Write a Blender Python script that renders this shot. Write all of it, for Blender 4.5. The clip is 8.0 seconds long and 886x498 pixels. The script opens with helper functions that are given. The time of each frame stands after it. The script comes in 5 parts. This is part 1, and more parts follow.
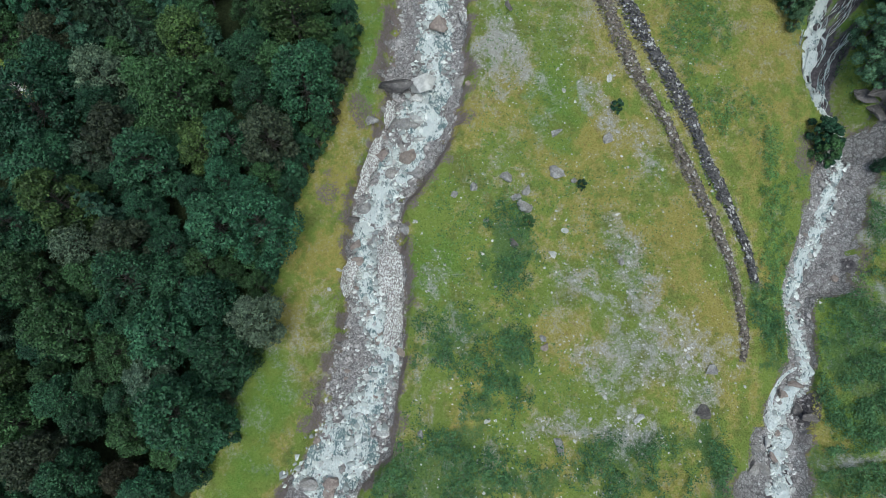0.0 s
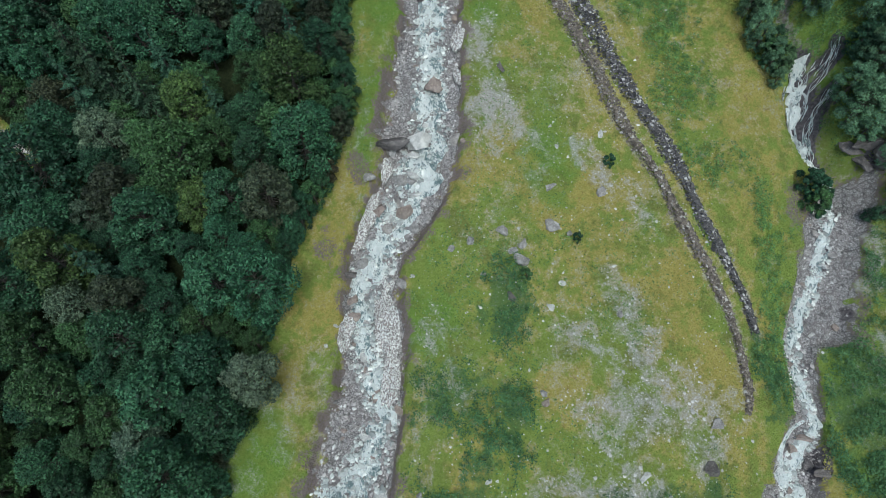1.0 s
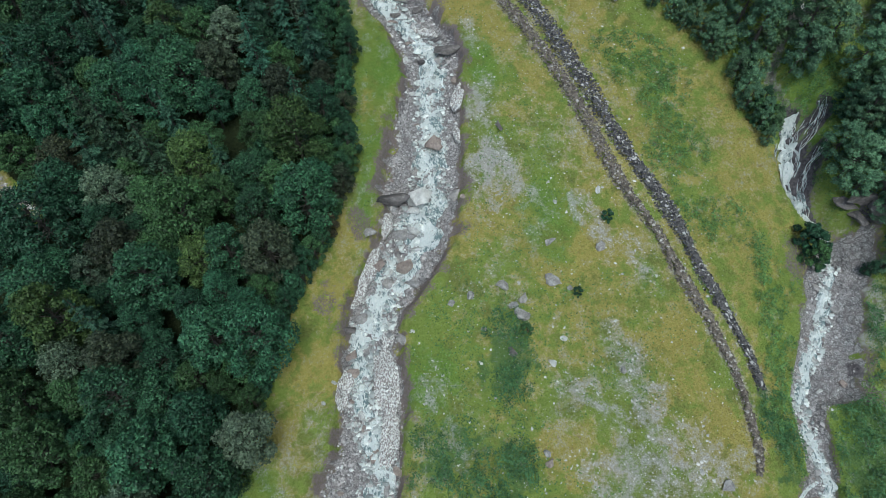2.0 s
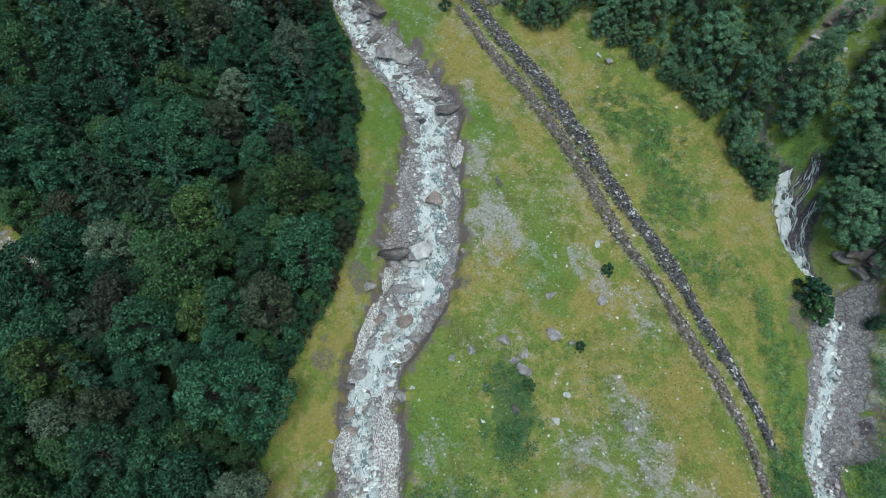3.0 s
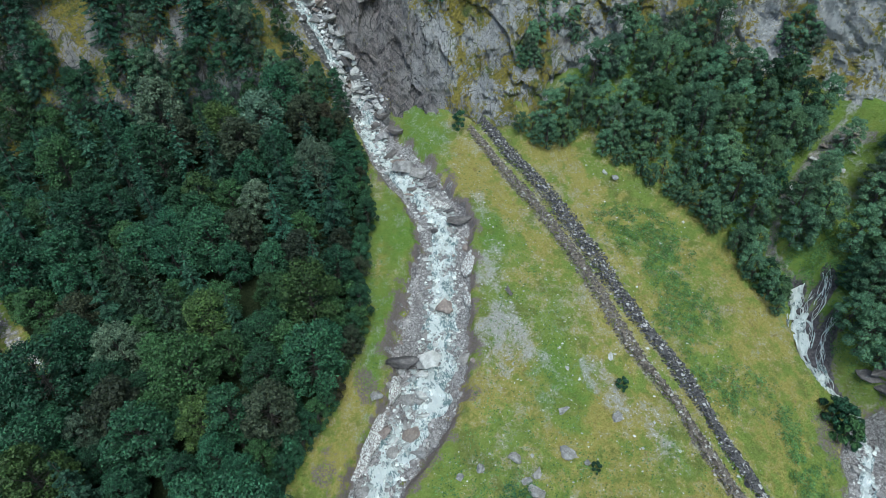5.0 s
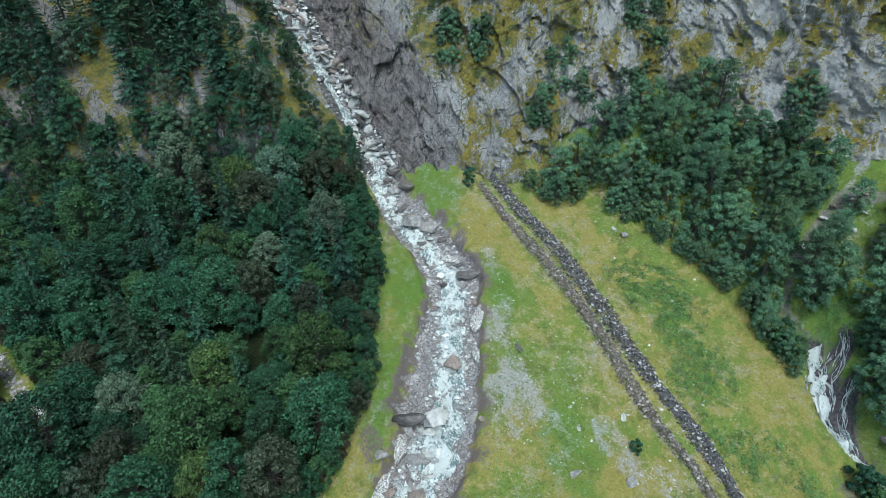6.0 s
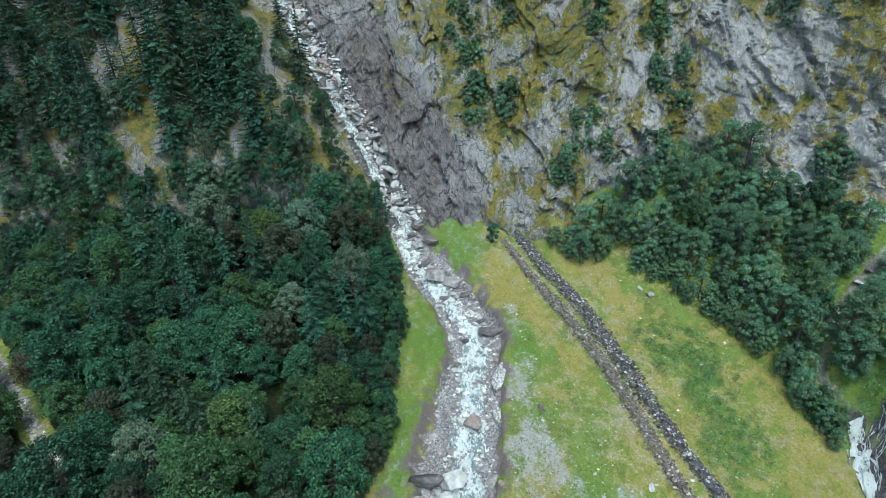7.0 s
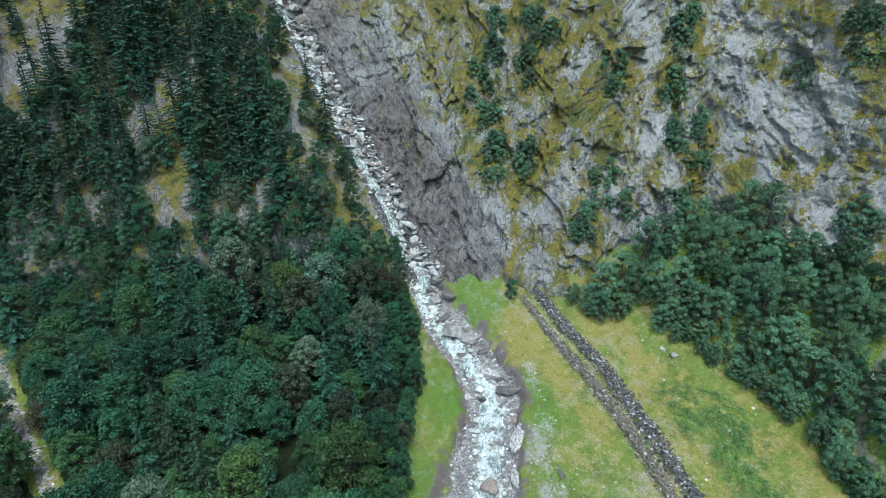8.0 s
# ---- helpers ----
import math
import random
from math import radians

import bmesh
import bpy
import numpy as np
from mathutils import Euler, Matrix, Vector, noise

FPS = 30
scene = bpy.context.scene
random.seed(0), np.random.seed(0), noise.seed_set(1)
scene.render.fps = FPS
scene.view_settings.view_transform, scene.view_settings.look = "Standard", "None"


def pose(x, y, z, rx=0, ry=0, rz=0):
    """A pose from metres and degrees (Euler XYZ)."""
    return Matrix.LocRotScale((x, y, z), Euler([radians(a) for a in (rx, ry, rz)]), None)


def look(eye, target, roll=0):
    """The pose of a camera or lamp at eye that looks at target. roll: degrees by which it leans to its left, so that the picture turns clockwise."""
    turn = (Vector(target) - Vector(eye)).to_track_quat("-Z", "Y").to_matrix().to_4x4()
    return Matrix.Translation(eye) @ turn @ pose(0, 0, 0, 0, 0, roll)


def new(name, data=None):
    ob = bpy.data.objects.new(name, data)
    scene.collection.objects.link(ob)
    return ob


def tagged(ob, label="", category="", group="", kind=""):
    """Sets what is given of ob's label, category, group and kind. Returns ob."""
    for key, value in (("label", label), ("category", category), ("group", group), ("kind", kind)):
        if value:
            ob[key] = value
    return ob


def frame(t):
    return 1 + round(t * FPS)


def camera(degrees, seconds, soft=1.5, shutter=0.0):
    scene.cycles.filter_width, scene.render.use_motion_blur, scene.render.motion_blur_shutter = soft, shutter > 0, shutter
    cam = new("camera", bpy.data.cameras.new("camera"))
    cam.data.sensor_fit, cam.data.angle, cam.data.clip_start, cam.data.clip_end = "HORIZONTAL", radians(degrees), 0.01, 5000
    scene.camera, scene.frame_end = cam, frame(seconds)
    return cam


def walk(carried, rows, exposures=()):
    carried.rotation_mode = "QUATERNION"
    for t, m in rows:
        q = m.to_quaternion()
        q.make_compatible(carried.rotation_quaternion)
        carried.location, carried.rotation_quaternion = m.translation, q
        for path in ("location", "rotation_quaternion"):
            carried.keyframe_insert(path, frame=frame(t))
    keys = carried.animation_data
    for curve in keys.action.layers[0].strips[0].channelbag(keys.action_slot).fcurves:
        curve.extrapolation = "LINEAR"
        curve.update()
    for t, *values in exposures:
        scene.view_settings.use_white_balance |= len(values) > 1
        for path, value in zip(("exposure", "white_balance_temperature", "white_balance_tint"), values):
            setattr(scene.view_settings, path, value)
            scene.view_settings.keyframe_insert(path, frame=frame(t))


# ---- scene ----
# The camera hovers over an alluvial fan and tilts up from the stream below it to the cliff.
cam = camera(78.04, 8.0, soft=0.5)
EYE = (0.0, 0.0, 80.0)
TURNS = [
    (0.0, 21.00, 0.00, -0.00), (0.5, 23.83, 0.02, -0.50), (1.0, 26.67, 0.04, -0.79), (1.5, 29.53, 0.07, -0.87),
    (3.0, 38.04, 0.12, -0.81), (3.5, 40.85, 0.12, -0.47), (4.0, 43.68, 0.17, -0.05), (4.5, 46.52, 0.19, 0.40),
    (5.0, 49.35, 0.14, 0.71), (6.5, 57.91, 0.18, 3.18), (7.0, 60.79, 0.24, 4.74), (7.5, 63.69, 0.31, 5.98), (8.0, 66.60, 0.30, 6.86)]
walk(cam, [(t, pose(*EYE, rx, ry, rz)) for t, rx, ry, rz in TURNS], exposures=[(0.0, 0.02, 5850, -2), (3.5, 0.06, 5700, -4), (8.0, 0.55, 5520, -5)])

# ---- overcast daylight ----
world = bpy.data.worlds.new("overcast_sky")
scene.world = world
world.use_nodes = True
sky = world.node_tree.nodes.new("ShaderNodeTexSky")
sky.sky_type, sky.sun_disc = "NISHITA", False
sky.sun_elevation, sky.sun_rotation = radians(68), radians(168)
sky.air_density, sky.dust_density, sky.ozone_density = 1.0, 4.0, 1.0
backing = world.node_tree.nodes["Background"]
backing.inputs["Strength"].default_value = 0.14
world.node_tree.links.new(sky.outputs["Color"], backing.inputs["Color"])
sun_data = bpy.data.lights.new("sun", "SUN")
sun_data.energy, sun_data.angle, sun_data.color = 1.7, radians(28), (1.0, 0.97, 0.92)
sun = new("sun", sun_data)
sun.matrix_world = look((0, 0, 0), (-0.08, 0.36, -0.93))
sun.location = (15, -70, 160)


# ---- materials ----
class Nodes:
    """A material's nodes, with short ways to add them."""

    def __init__(self, name):
        self.mat = bpy.data.materials.new(name)
        self.mat.use_nodes = True
        self.tree = self.mat.node_tree
        self.bsdf = self.tree.nodes["Principled BSDF"]

    def link(self, a, b):
        self.tree.links.new(a, b)

    def feed(self, socket, value):
        if isinstance(value, bpy.types.NodeSocket):
            self.link(value, socket)
        elif isinstance(value, (tuple, list)) and len(value) == 3 and socket.type == "RGBA":
            socket.default_value = (*value, 1)
        else:
            socket.default_value = value

    def place(self):
        return self.tree.nodes.new("ShaderNodeTexCoord").outputs["Object"]

    def stretch(self, vector, scale):
        n = self.tree.nodes.new("ShaderNodeMapping")
        self.link(vector, n.inputs["Vector"])
        n.inputs["Scale"].default_value = scale
        return n.outputs["Vector"]

    def noise(self, scale, detail=4, rough=0.55, vector=None, warp=0.0):
        n = self.tree.nodes.new("ShaderNodeTexNoise")
        n.inputs["Scale"].default_value, n.inputs["Detail"].default_value = scale, detail
        n.inputs["Roughness"].default_value, n.inputs["Distortion"].default_value = rough, warp
        if vector is not None:
            self.link(vector, n.inputs["Vector"])
        return n.outputs["Fac"]

    def wander(self, vector, scale, size):
        """The place, pushed about by noise."""
        n = self.tree.nodes.new("ShaderNodeTexNoise")
        n.inputs["Scale"].default_value = 1.0 / scale / 3
        self.link(vector, n.inputs["Vector"])
        m = self.tree.nodes.new("ShaderNodeVectorMath")
        m.operation = "MULTIPLY_ADD"
        self.link(n.outputs["Color"], m.inputs[0])
        m.inputs[1].default_value = (size, size, size)
        self.link(vector, m.inputs[2])
        return m.outputs[0]

    def cells(self, scale, vector=None, feature="F1", out="Distance"):
        n = self.tree.nodes.new("ShaderNodeTexVoronoi")
        n.feature = feature
        n.inputs["Scale"].default_value = scale
        if vector is not None:
            self.link(vector, n.inputs["Vector"])
        return n.outputs[out]

    def math(self, kind, a, b=0.0, c=0.0):
        n = self.tree.nodes.new("ShaderNodeMath")
        n.operation = kind
        for socket, value in zip(n.inputs, (a, b, c)):
            self.feed(socket, value)
        return n.outputs[0]

    def ramp(self, value, a, b, low=0.0, high=1.0):
        n = self.tree.nodes.new("ShaderNodeMapRange")
        n.interpolation_type = "SMOOTHSTEP"
        for key, v in (("Value", value), ("From Min", a), ("From Max", b), ("To Min", low), ("To Max", high)):
            self.feed(n.inputs[key], v)
        return n.outputs["Result"]

    def mix(self, fac, a, b, blend="MIX"):
        n = self.tree.nodes.new("ShaderNodeMix")
        n.data_type, n.blend_type = "RGBA", blend
        self.feed(n.inputs["Factor"], fac)
        self.feed(n.inputs["A"], a)
        self.feed(n.inputs["B"], b)
        return n.outputs["Result"]

    def attr(self, name):
        n = self.tree.nodes.new("ShaderNodeAttribute")
        n.attribute_name = name
        return n.outputs["Fac"]

    def bump(self, height, strength, distance):
        n = self.tree.nodes.new("ShaderNodeBump")
        n.inputs["Strength"].default_value, n.inputs["Distance"].default_value = strength, distance
        self.link(height, n.inputs["Height"])
        self.link(n.outputs["Normal"], self.bsdf.inputs["Normal"])

    def island(self):
        return self.tree.nodes.new("ShaderNodeNewGeometry").outputs["Random Per Island"]

    def whole(self):
        return self.tree.nodes.new("ShaderNodeObjectInfo").outputs["Random"]

    def upward(self):
        n = self.tree.nodes.new("ShaderNodeSeparateXYZ")
        self.link(self.tree.nodes.new("ShaderNodeNewGeometry").outputs["Normal"], n.inputs[0])
        return n.outputs["Z"]

    def done(self, colour, roughness=0.9, gloss=0.3):
        self.feed(self.bsdf.inputs["Base Color"], colour)
        self.feed(self.bsdf.inputs["Roughness"], roughness)
        self.bsdf.inputs["Specular IOR Level"].default_value = gloss
        return self.mat


def turf(n, p, soft=0.30):
    """Grass colours, from dry straw to lush green, mottled at several scales."""
    big, mid = n.ramp(n.noise(0.10, 4, 0.6, p), 0.32, 0.68), n.ramp(n.noise(0.5, 5, 0.65, p), 0.30, 0.70)
    fine, tiny = n.ramp(n.noise(2.4, 5, 0.7, p), 0.5 - soft, 0.5 + soft), n.ramp(n.noise(9.0, 4, 0.7, p), 0.5 - soft, 0.5 + soft)
    grain = n.math("ADD", n.math("MULTIPLY", fine, 0.6), n.math("MULTIPLY", tiny, 0.4))
    green = n.mix(grain, (0.135, 0.200, 0.034), (0.310, 0.390, 0.098))
    straw = n.mix(grain, (0.255, 0.222, 0.048), (0.500, 0.440, 0.145))
    lush = n.mix(grain, (0.090, 0.185, 0.026), (0.225, 0.360, 0.072))
    olive = n.mix(grain, (0.115, 0.132, 0.034), (0.255, 0.270, 0.085))
    green = n.mix(n.ramp(n.noise(0.22, 5, 0.7, p), 0.46, 0.66, 0.0, 0.8), green, olive)
    dry = n.math("ADD", n.attr("dry"), n.math("MULTIPLY_ADD", mid, 1.0, -0.5))
    dry = n.math("ADD", dry, n.math("MULTIPLY_ADD", big, 0.9, -0.45))
    dry = n.math("ADD", dry, n.math("MULTIPLY_ADD", fine, 0.35, -0.175))
    colour = n.mix(n.ramp(dry, 0.10, 0.95), green, straw)
    colour = n.mix(n.ramp(n.math("MULTIPLY", n.ramp(n.noise(0.75, 4, 0.7, p), 0.54, 0.70), n.ramp(dry, 0.3, 0.9)), 0.0, 1.0, 0.0, 0.55), colour, (0.215, 0.150, 0.075))
    wet = n.math("ADD", n.attr("lush"), n.math("MULTIPLY_ADD", mid, 0.6, -0.3))
    colour = n.mix(n.ramp(n.math("ADD", wet, n.math("MULTIPLY_ADD", fine, 0.4, -0.2)), 0.15, 0.95, 0.0, 0.9), colour, lush)
    clump = n.ramp(n.noise(0.45, 5, 0.75, p), 0.50, 0.66)
    dark = n.math("ADD", n.attr("scrub"), n.math("MULTIPLY_ADD", clump, 0.75, -0.22))
    colour = n.mix(n.ramp(n.math("ADD", dark, n.math("MULTIPLY_ADD", fine, 0.5, -0.25)), 0.25, 0.95), colour, n.mix(grain, (0.066, 0.132, 0.044), (0.140, 0.225, 0.078)))
    return colour, big, mid, fine, tiny, grain


def ground_material():
    n = Nodes("meadow_ground")
    p = n.place()
    colour, big, mid, fine, tiny, grain = turf(n, p)
    pebble = n.mix(grain, (0.29, 0.278, 0.270), (0.56, 0.545, 0.535))
    pebble = n.mix(n.ramp(n.cells(4.0, p, out="Color"), 0.2, 0.8, 0.0, 0.5), pebble, (0.58, 0.575, 0.565))
    stony = n.math("ADD", n.attr("gravel"), n.math("MULTIPLY_ADD", fine, 0.8, -0.40))
    stony = n.math("ADD", stony, n.math("MULTIPLY_ADD", mid, 0.95, -0.375))
    stony = n.math("ADD", stony, n.math("MULTIPLY_ADD", tiny, 0.45, -0.225))
    colour = n.mix(n.ramp(stony, 0.25, 1.45, 0.0, 0.90), colour, pebble)
    soil = n.mix(grain, (0.125, 0.100, 0.097), (0.320, 0.268, 0.257))
    colour = n.mix(n.ramp(n.math("ADD", n.attr("soil"), n.math("MULTIPLY_ADD", fine, 0.7, -0.35)), 0.28, 0.85), colour, soil)
    # the ground inside the wood is far darker than the turf
    wood_floor = n.mix(fine, (0.014, 0.022, 0.010), (0.045, 0.060, 0.024))
    colour = n.mix(n.ramp(n.math("ADD", n.attr("wood"), n.math("MULTIPLY_ADD", mid, 0.5, -0.25)), 0.4, 0.7), colour, wood_floor)
    shingle = n.mix(grain, (0.235, 0.215, 0.213), (0.58, 0.552, 0.547))
    shingle = n.mix(n.ramp(n.cells(3.5, p, out="Color"), 0.2, 0.8, 0.0, 0.45), shingle, (0.66, 0.65, 0.65))
    # dark cell edges: the shade between stones, painted into the shingle colour
    shingle = n.mix(n.ramp(n.cells(3.5, p, "DISTANCE_TO_EDGE"), 0.0, 0.14, 0.8, 0.0), shingle, (0.075, 0.070, 0.072))
    shingle = n.mix(n.ramp(n.cells(0.9, n.wander(p, 0.5, 0.9), "DISTANCE_TO_EDGE"), 0.0, 0.10, 0.65, 0.0), shingle, (0.085, 0.078, 0.078))
    shingle = n.mix(n.ramp(mid, 0.5, 0.9, 0.0, 0.5), shingle, (0.25, 0.22, 0.215))
    colour = n.mix(n.ramp(n.math("ADD", n.attr("bed"), n.math("MULTIPLY_ADD", fine, 0.3, -0.15)), 0.4, 0.6), colour, shingle)
    rock = n.mix(fine, (0.022, 0.022, 0.027), (0.230, 0.205, 0.215))
    colour = n.mix(n.ramp(n.math("ADD", n.attr("wetrock"), n.math("MULTIPLY_ADD", fine, 0.4, -0.2)), 0.35, 0.65), colour, rock)
    n.bump(grain, 0.9, 0.45)
    return n.done(colour, 0.95, 0.15)


def grass_material():
    n = Nodes("grass_tufts")
    colour, big, mid, fine, tiny, grain = turf(n, n.place(), 0.60)
    colour = n.mix(n.math("MULTIPLY", n.island(), 0.10), colour, (0.36, 0.40, 0.13))
    return n.done(colour, 0.8, 0.15)


def cliff_material():
    n = Nodes("cliff_rock")
    p = n.place()
    tilted = n.tree.nodes.new("ShaderNodeMapping")
    n.link(p, tilted.inputs["Vector"])
    tilted.inputs["Rotation"].default_value = (0, radians(28), 0)
    tall = n.stretch(tilted.outputs["Vector"], (1.0, 1.0, 0.22))
    mid, fine, tiny = n.ramp(n.noise(0.16, 5, 0.65, tall, 0.8), 0.3, 0.7), n.ramp(n.noise(0.7, 6, 0.7, tall, 0.5), 0.28, 0.72), n.ramp(n.noise(3.0, 5, 0.7, tall), 0.28, 0.72)
    streak = n.ramp(n.noise(1.3, 6, 0.75, n.stretch(p, (1.0, 1.0, 0.16)), 0.4), 0.42, 0.72)
    hair = n.ramp(n.noise(4.5, 5, 0.75, n.stretch(p, (1.0, 1.0, 0.20)), 0.3), 0.25, 0.75)
    spots = n.ramp(n.noise(1.5, 6, 0.75, p), 0.28, 0.72)
    rock = n.mix(mid, (0.380, 0.378, 0.400), (0.780, 0.765, 0.770))
    rock = n.mix(n.math("MULTIPLY", streak, 0.85), rock, (0.86, 0.85, 0.85))
    rock = n.mix(n.ramp(n.attr("stain"), 0.0, 1.0, 0.0, 0.85), rock, n.mix(n.ramp(n.math("ADD", n.math("MULTIPLY", fine, 0.5), n.math("MULTIPLY", hair, 0.5)), 0.25, 0.75), (0.078, 0.055, 0.054), (0.420, 0.348, 0.333)))
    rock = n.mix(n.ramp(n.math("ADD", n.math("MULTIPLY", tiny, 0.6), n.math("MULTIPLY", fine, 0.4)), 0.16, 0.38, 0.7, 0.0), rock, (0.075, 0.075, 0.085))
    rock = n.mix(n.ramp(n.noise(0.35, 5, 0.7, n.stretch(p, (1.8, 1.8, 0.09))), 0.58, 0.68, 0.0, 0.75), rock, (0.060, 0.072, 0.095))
    rock = n.mix(n.ramp(n.noise(0.12, 3, 0.6, p), 0.54, 0.70, 0.0, 0.5), rock, (0.40, 0.32, 0.27))
    # cracks and slanting creases: thin lines of shade painted into the rock colour
    crack_shade = n.cells(0.30, n.stretch(n.wander(p, 1.2, 2.5), (1.0, 1.0, 0.38)), "DISTANCE_TO_EDGE")
    rock = n.mix(n.math("MULTIPLY", n.ramp(crack_shade, 0.0, 0.030, 0.9, 0.0), n.ramp(mid, 0.35, 0.65)), rock, (0.040, 0.042, 0.052))
    crease_shade = n.noise(0.5, 4, 0.6, n.stretch(tilted.outputs["Vector"], (2.2, 2.2, 0.12)), 0.3)
    rock = n.mix(n.ramp(n.math("ABSOLUTE", n.math("SUBTRACT", crease_shade, 0.5)), 0.0, 0.018, 0.75, 0.0), rock, (0.050, 0.052, 0.062))
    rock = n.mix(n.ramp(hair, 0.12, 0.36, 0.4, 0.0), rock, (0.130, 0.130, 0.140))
    rock = n.mix(n.math("MULTIPLY", n.attr("pale"), n.ramp(fine, 0.1, 0.6, 0.25, 0.85)), rock, (0.84, 0.82, 0.82))
    bands = n.ramp(n.noise(0.22, 5, 0.7, n.stretch(p, (1.0, 1.0, 0.16)), 0.8), 0.34, 0.66)
    moss = n.mix(spots, (0.185, 0.160, 0.028), (0.560, 0.460, 0.105))
    moss = n.mix(n.ramp(n.noise(0.25, 4, 0.7, p), 0.46, 0.64, 0.0, 0.85), moss, n.mix(spots, (0.045, 0.090, 0.030), (0.190, 0.260, 0.085)))
    cover = n.math("ADD", n.math("MULTIPLY", n.upward(), 0.55), n.math("MULTIPLY_ADD", mid, -0.25, 0.1))
    cover = n.math("ADD", cover, n.math("MULTIPLY_ADD", spots, 0.80, -0.40))
    cover = n.math("ADD", cover, n.math("MULTIPLY_ADD", hair, 0.60, -0.30))
    cover = n.math("ADD", cover, n.math("MULTIPLY_ADD", bands, 0.85, -0.425))
    cover = n.math("ADD", cover, n.attr("moss"))
    colour = n.mix(n.ramp(cover, 0.40, 0.62), rock, moss)
    shingle = n.mix(n.ramp(n.noise(1.6, 5, 0.7, p), 0.3, 0.7), (0.07, 0.068, 0.072), (0.34, 0.33, 0.325))
    colour = n.mix(n.ramp(n.attr("bed"), 0.35, 0.65), colour, shingle)
    n.bump(n.math("ADD", n.math("MULTIPLY", streak, 0.4), n.math("ADD", n.math("MULTIPLY", hair, 0.35), n.math("MULTIPLY", spots, 0.25))), 1.0, 1.3)
    return n.done(colour, 0.8, 0.35)


def boulder_material(name, dark, light, spread=0.5):
    n = Nodes(name)
    p = n.place()
    a, b = n.noise(1.1, 5, 0.65, p), n.noise(5.0, 5, 0.7, p)
    colour = n.mix(n.ramp(n.math("ADD", n.math("MULTIPLY", a, 0.6), n.math("MULTIPLY", b, 0.4)), 0.35, 0.65), dark, light)
    colour = n.mix(n.math("MULTIPLY", n.whole(), spread), colour, (0.30, 0.26, 0.22))
    colour = n.mix(n.ramp(n.noise(2.3, 4, 0.6, p), 0.60, 0.72, 0.0, 0.5), colour, (0.42, 0.41, 0.38))
    n.bump(n.math("ADD", a, b), 0.6, 0.25)
    return n.done(colour, 0.8, 0.35)


def loose_material(name, dark, light, pale=(0.6, 0.59, 0.57), share=0.93):
    """Stones in one mesh, each with its own shade."""
    n = Nodes(name)
    r = n.island()
    colour = n.mix(r, dark, light)
    colour = n.mix(n.ramp(n.math("FRACT", n.math("MULTIPLY", r, 37.0)), share, share + 0.03), colour, pale)
    colour = n.mix(n.ramp(n.noise(3.0, 4, 0.7, n.place()), 0.35, 0.65, 0.0, 0.35), colour, dark)
    return n.done(colour, 0.85, 0.3)


def water_material():
    n = Nodes("glacial_water")
    p = n.place()
    run = n.stretch(p, (1.0, 0.55, 0.55))
    a, b = n.ramp(n.noise(1.5, 6, 0.75, run, 0.8), 0.28, 0.72), n.ramp(n.noise(4.6, 5, 0.7, run, 0.5), 0.28, 0.72)
    foam = n.ramp(n.math("ADD", n.math("ADD", n.math("MULTIPLY", a, 0.60), n.math("MULTIPLY", b, 0.40)), n.attr("foam")), 0.38, 0.66)
    colour = n.mix(foam, n.mix(b, (0.130, 0.200, 0.215), (0.380, 0.470, 0.475)), n.mix(b, (0.80, 0.87, 0.855), (0.95, 0.975, 0.96)))
    n.bump(n.math("ADD", a, b), 0.8, 0.35)
    return n.done(colour, n.ramp(foam, 0.0, 1.0, 0.15, 0.6), 0.5)


def snow_material():
    n = Nodes("dirty_old_snow")
    p = n.place()
    a = n.noise(1.3, 5, 0.7, p)
    pits = n.cells(5.2, n.stretch(n.wander(p, 0.3, 0.6), (1.25, 0.8, 1.0)), "SMOOTH_F1")
    pits = n.math("ADD", pits, n.math("MULTIPLY_ADD", n.noise(3.0, 4, 0.7, p), 0.6, -0.3))
    colour = n.mix(n.ramp(pits, 0.20, 0.66), (0.84, 0.84, 0.82), (0.24, 0.21, 0.20))
    colour = n.mix(n.ramp(a, 0.46, 0.70, 0.0, 0.6), colour, (0.40, 0.355, 0.335))
    n.bump(pits, 0.9, -0.4)
    return n.done(colour, 0.7, 0.3)


def leaf_material(name, dark, light, odd, odd_share, spread=0.5, low=0.66, high=1.18):
    """Foliage: every leaf spray has its own shade, every tree its own tone, and a few trees another colour."""
    n = Nodes(name)
    r, w = n.island(), n.whole()
    colour = n.mix(r, dark, light)
    tone = n.math("FRACT", n.math("MULTIPLY", w, 17.0))
    colour = n.mix(n.math("MULTIPLY", tone, spread), colour, n.mix(r, [c * k for c, k in zip(dark, (1.1, 0.75, 0.6))], [c * k for c, k in zip(light, (1.15, 0.85, 0.6))]))
    colour = n.mix(n.ramp(w, 1.0 - odd_share, 1.0 - odd_share + 0.02, 0.0, 0.55), colour, n.mix(r, [c * 0.4 for c in odd], odd))
    clump = n.ramp(n.noise(1.1, 3, 0.6, n.place()), 0.32, 0.68, 0.62, 1.38)
    colour = n.mix(1.0, colour, clump, "MULTIPLY")
    shade = n.ramp(n.math("FRACT", n.math("MULTIPLY", w, 53.0)), 0.0, 1.0, low, high)
    colour = n.mix(1.0, colour, shade, "MULTIPLY")
    return n.done(colour, 0.6, 0.25)


def bark_material(name, dark, light):
    n = Nodes(name)
    a = n.noise(2.5, 5, 0.7, n.stretch(n.place(), (1, 1, 0.3)))
    n.bump(a, 0.6, 0.1)
    return n.done(n.mix(n.ramp(a, 0.35, 0.65), dark, light), 0.9, 0.2)


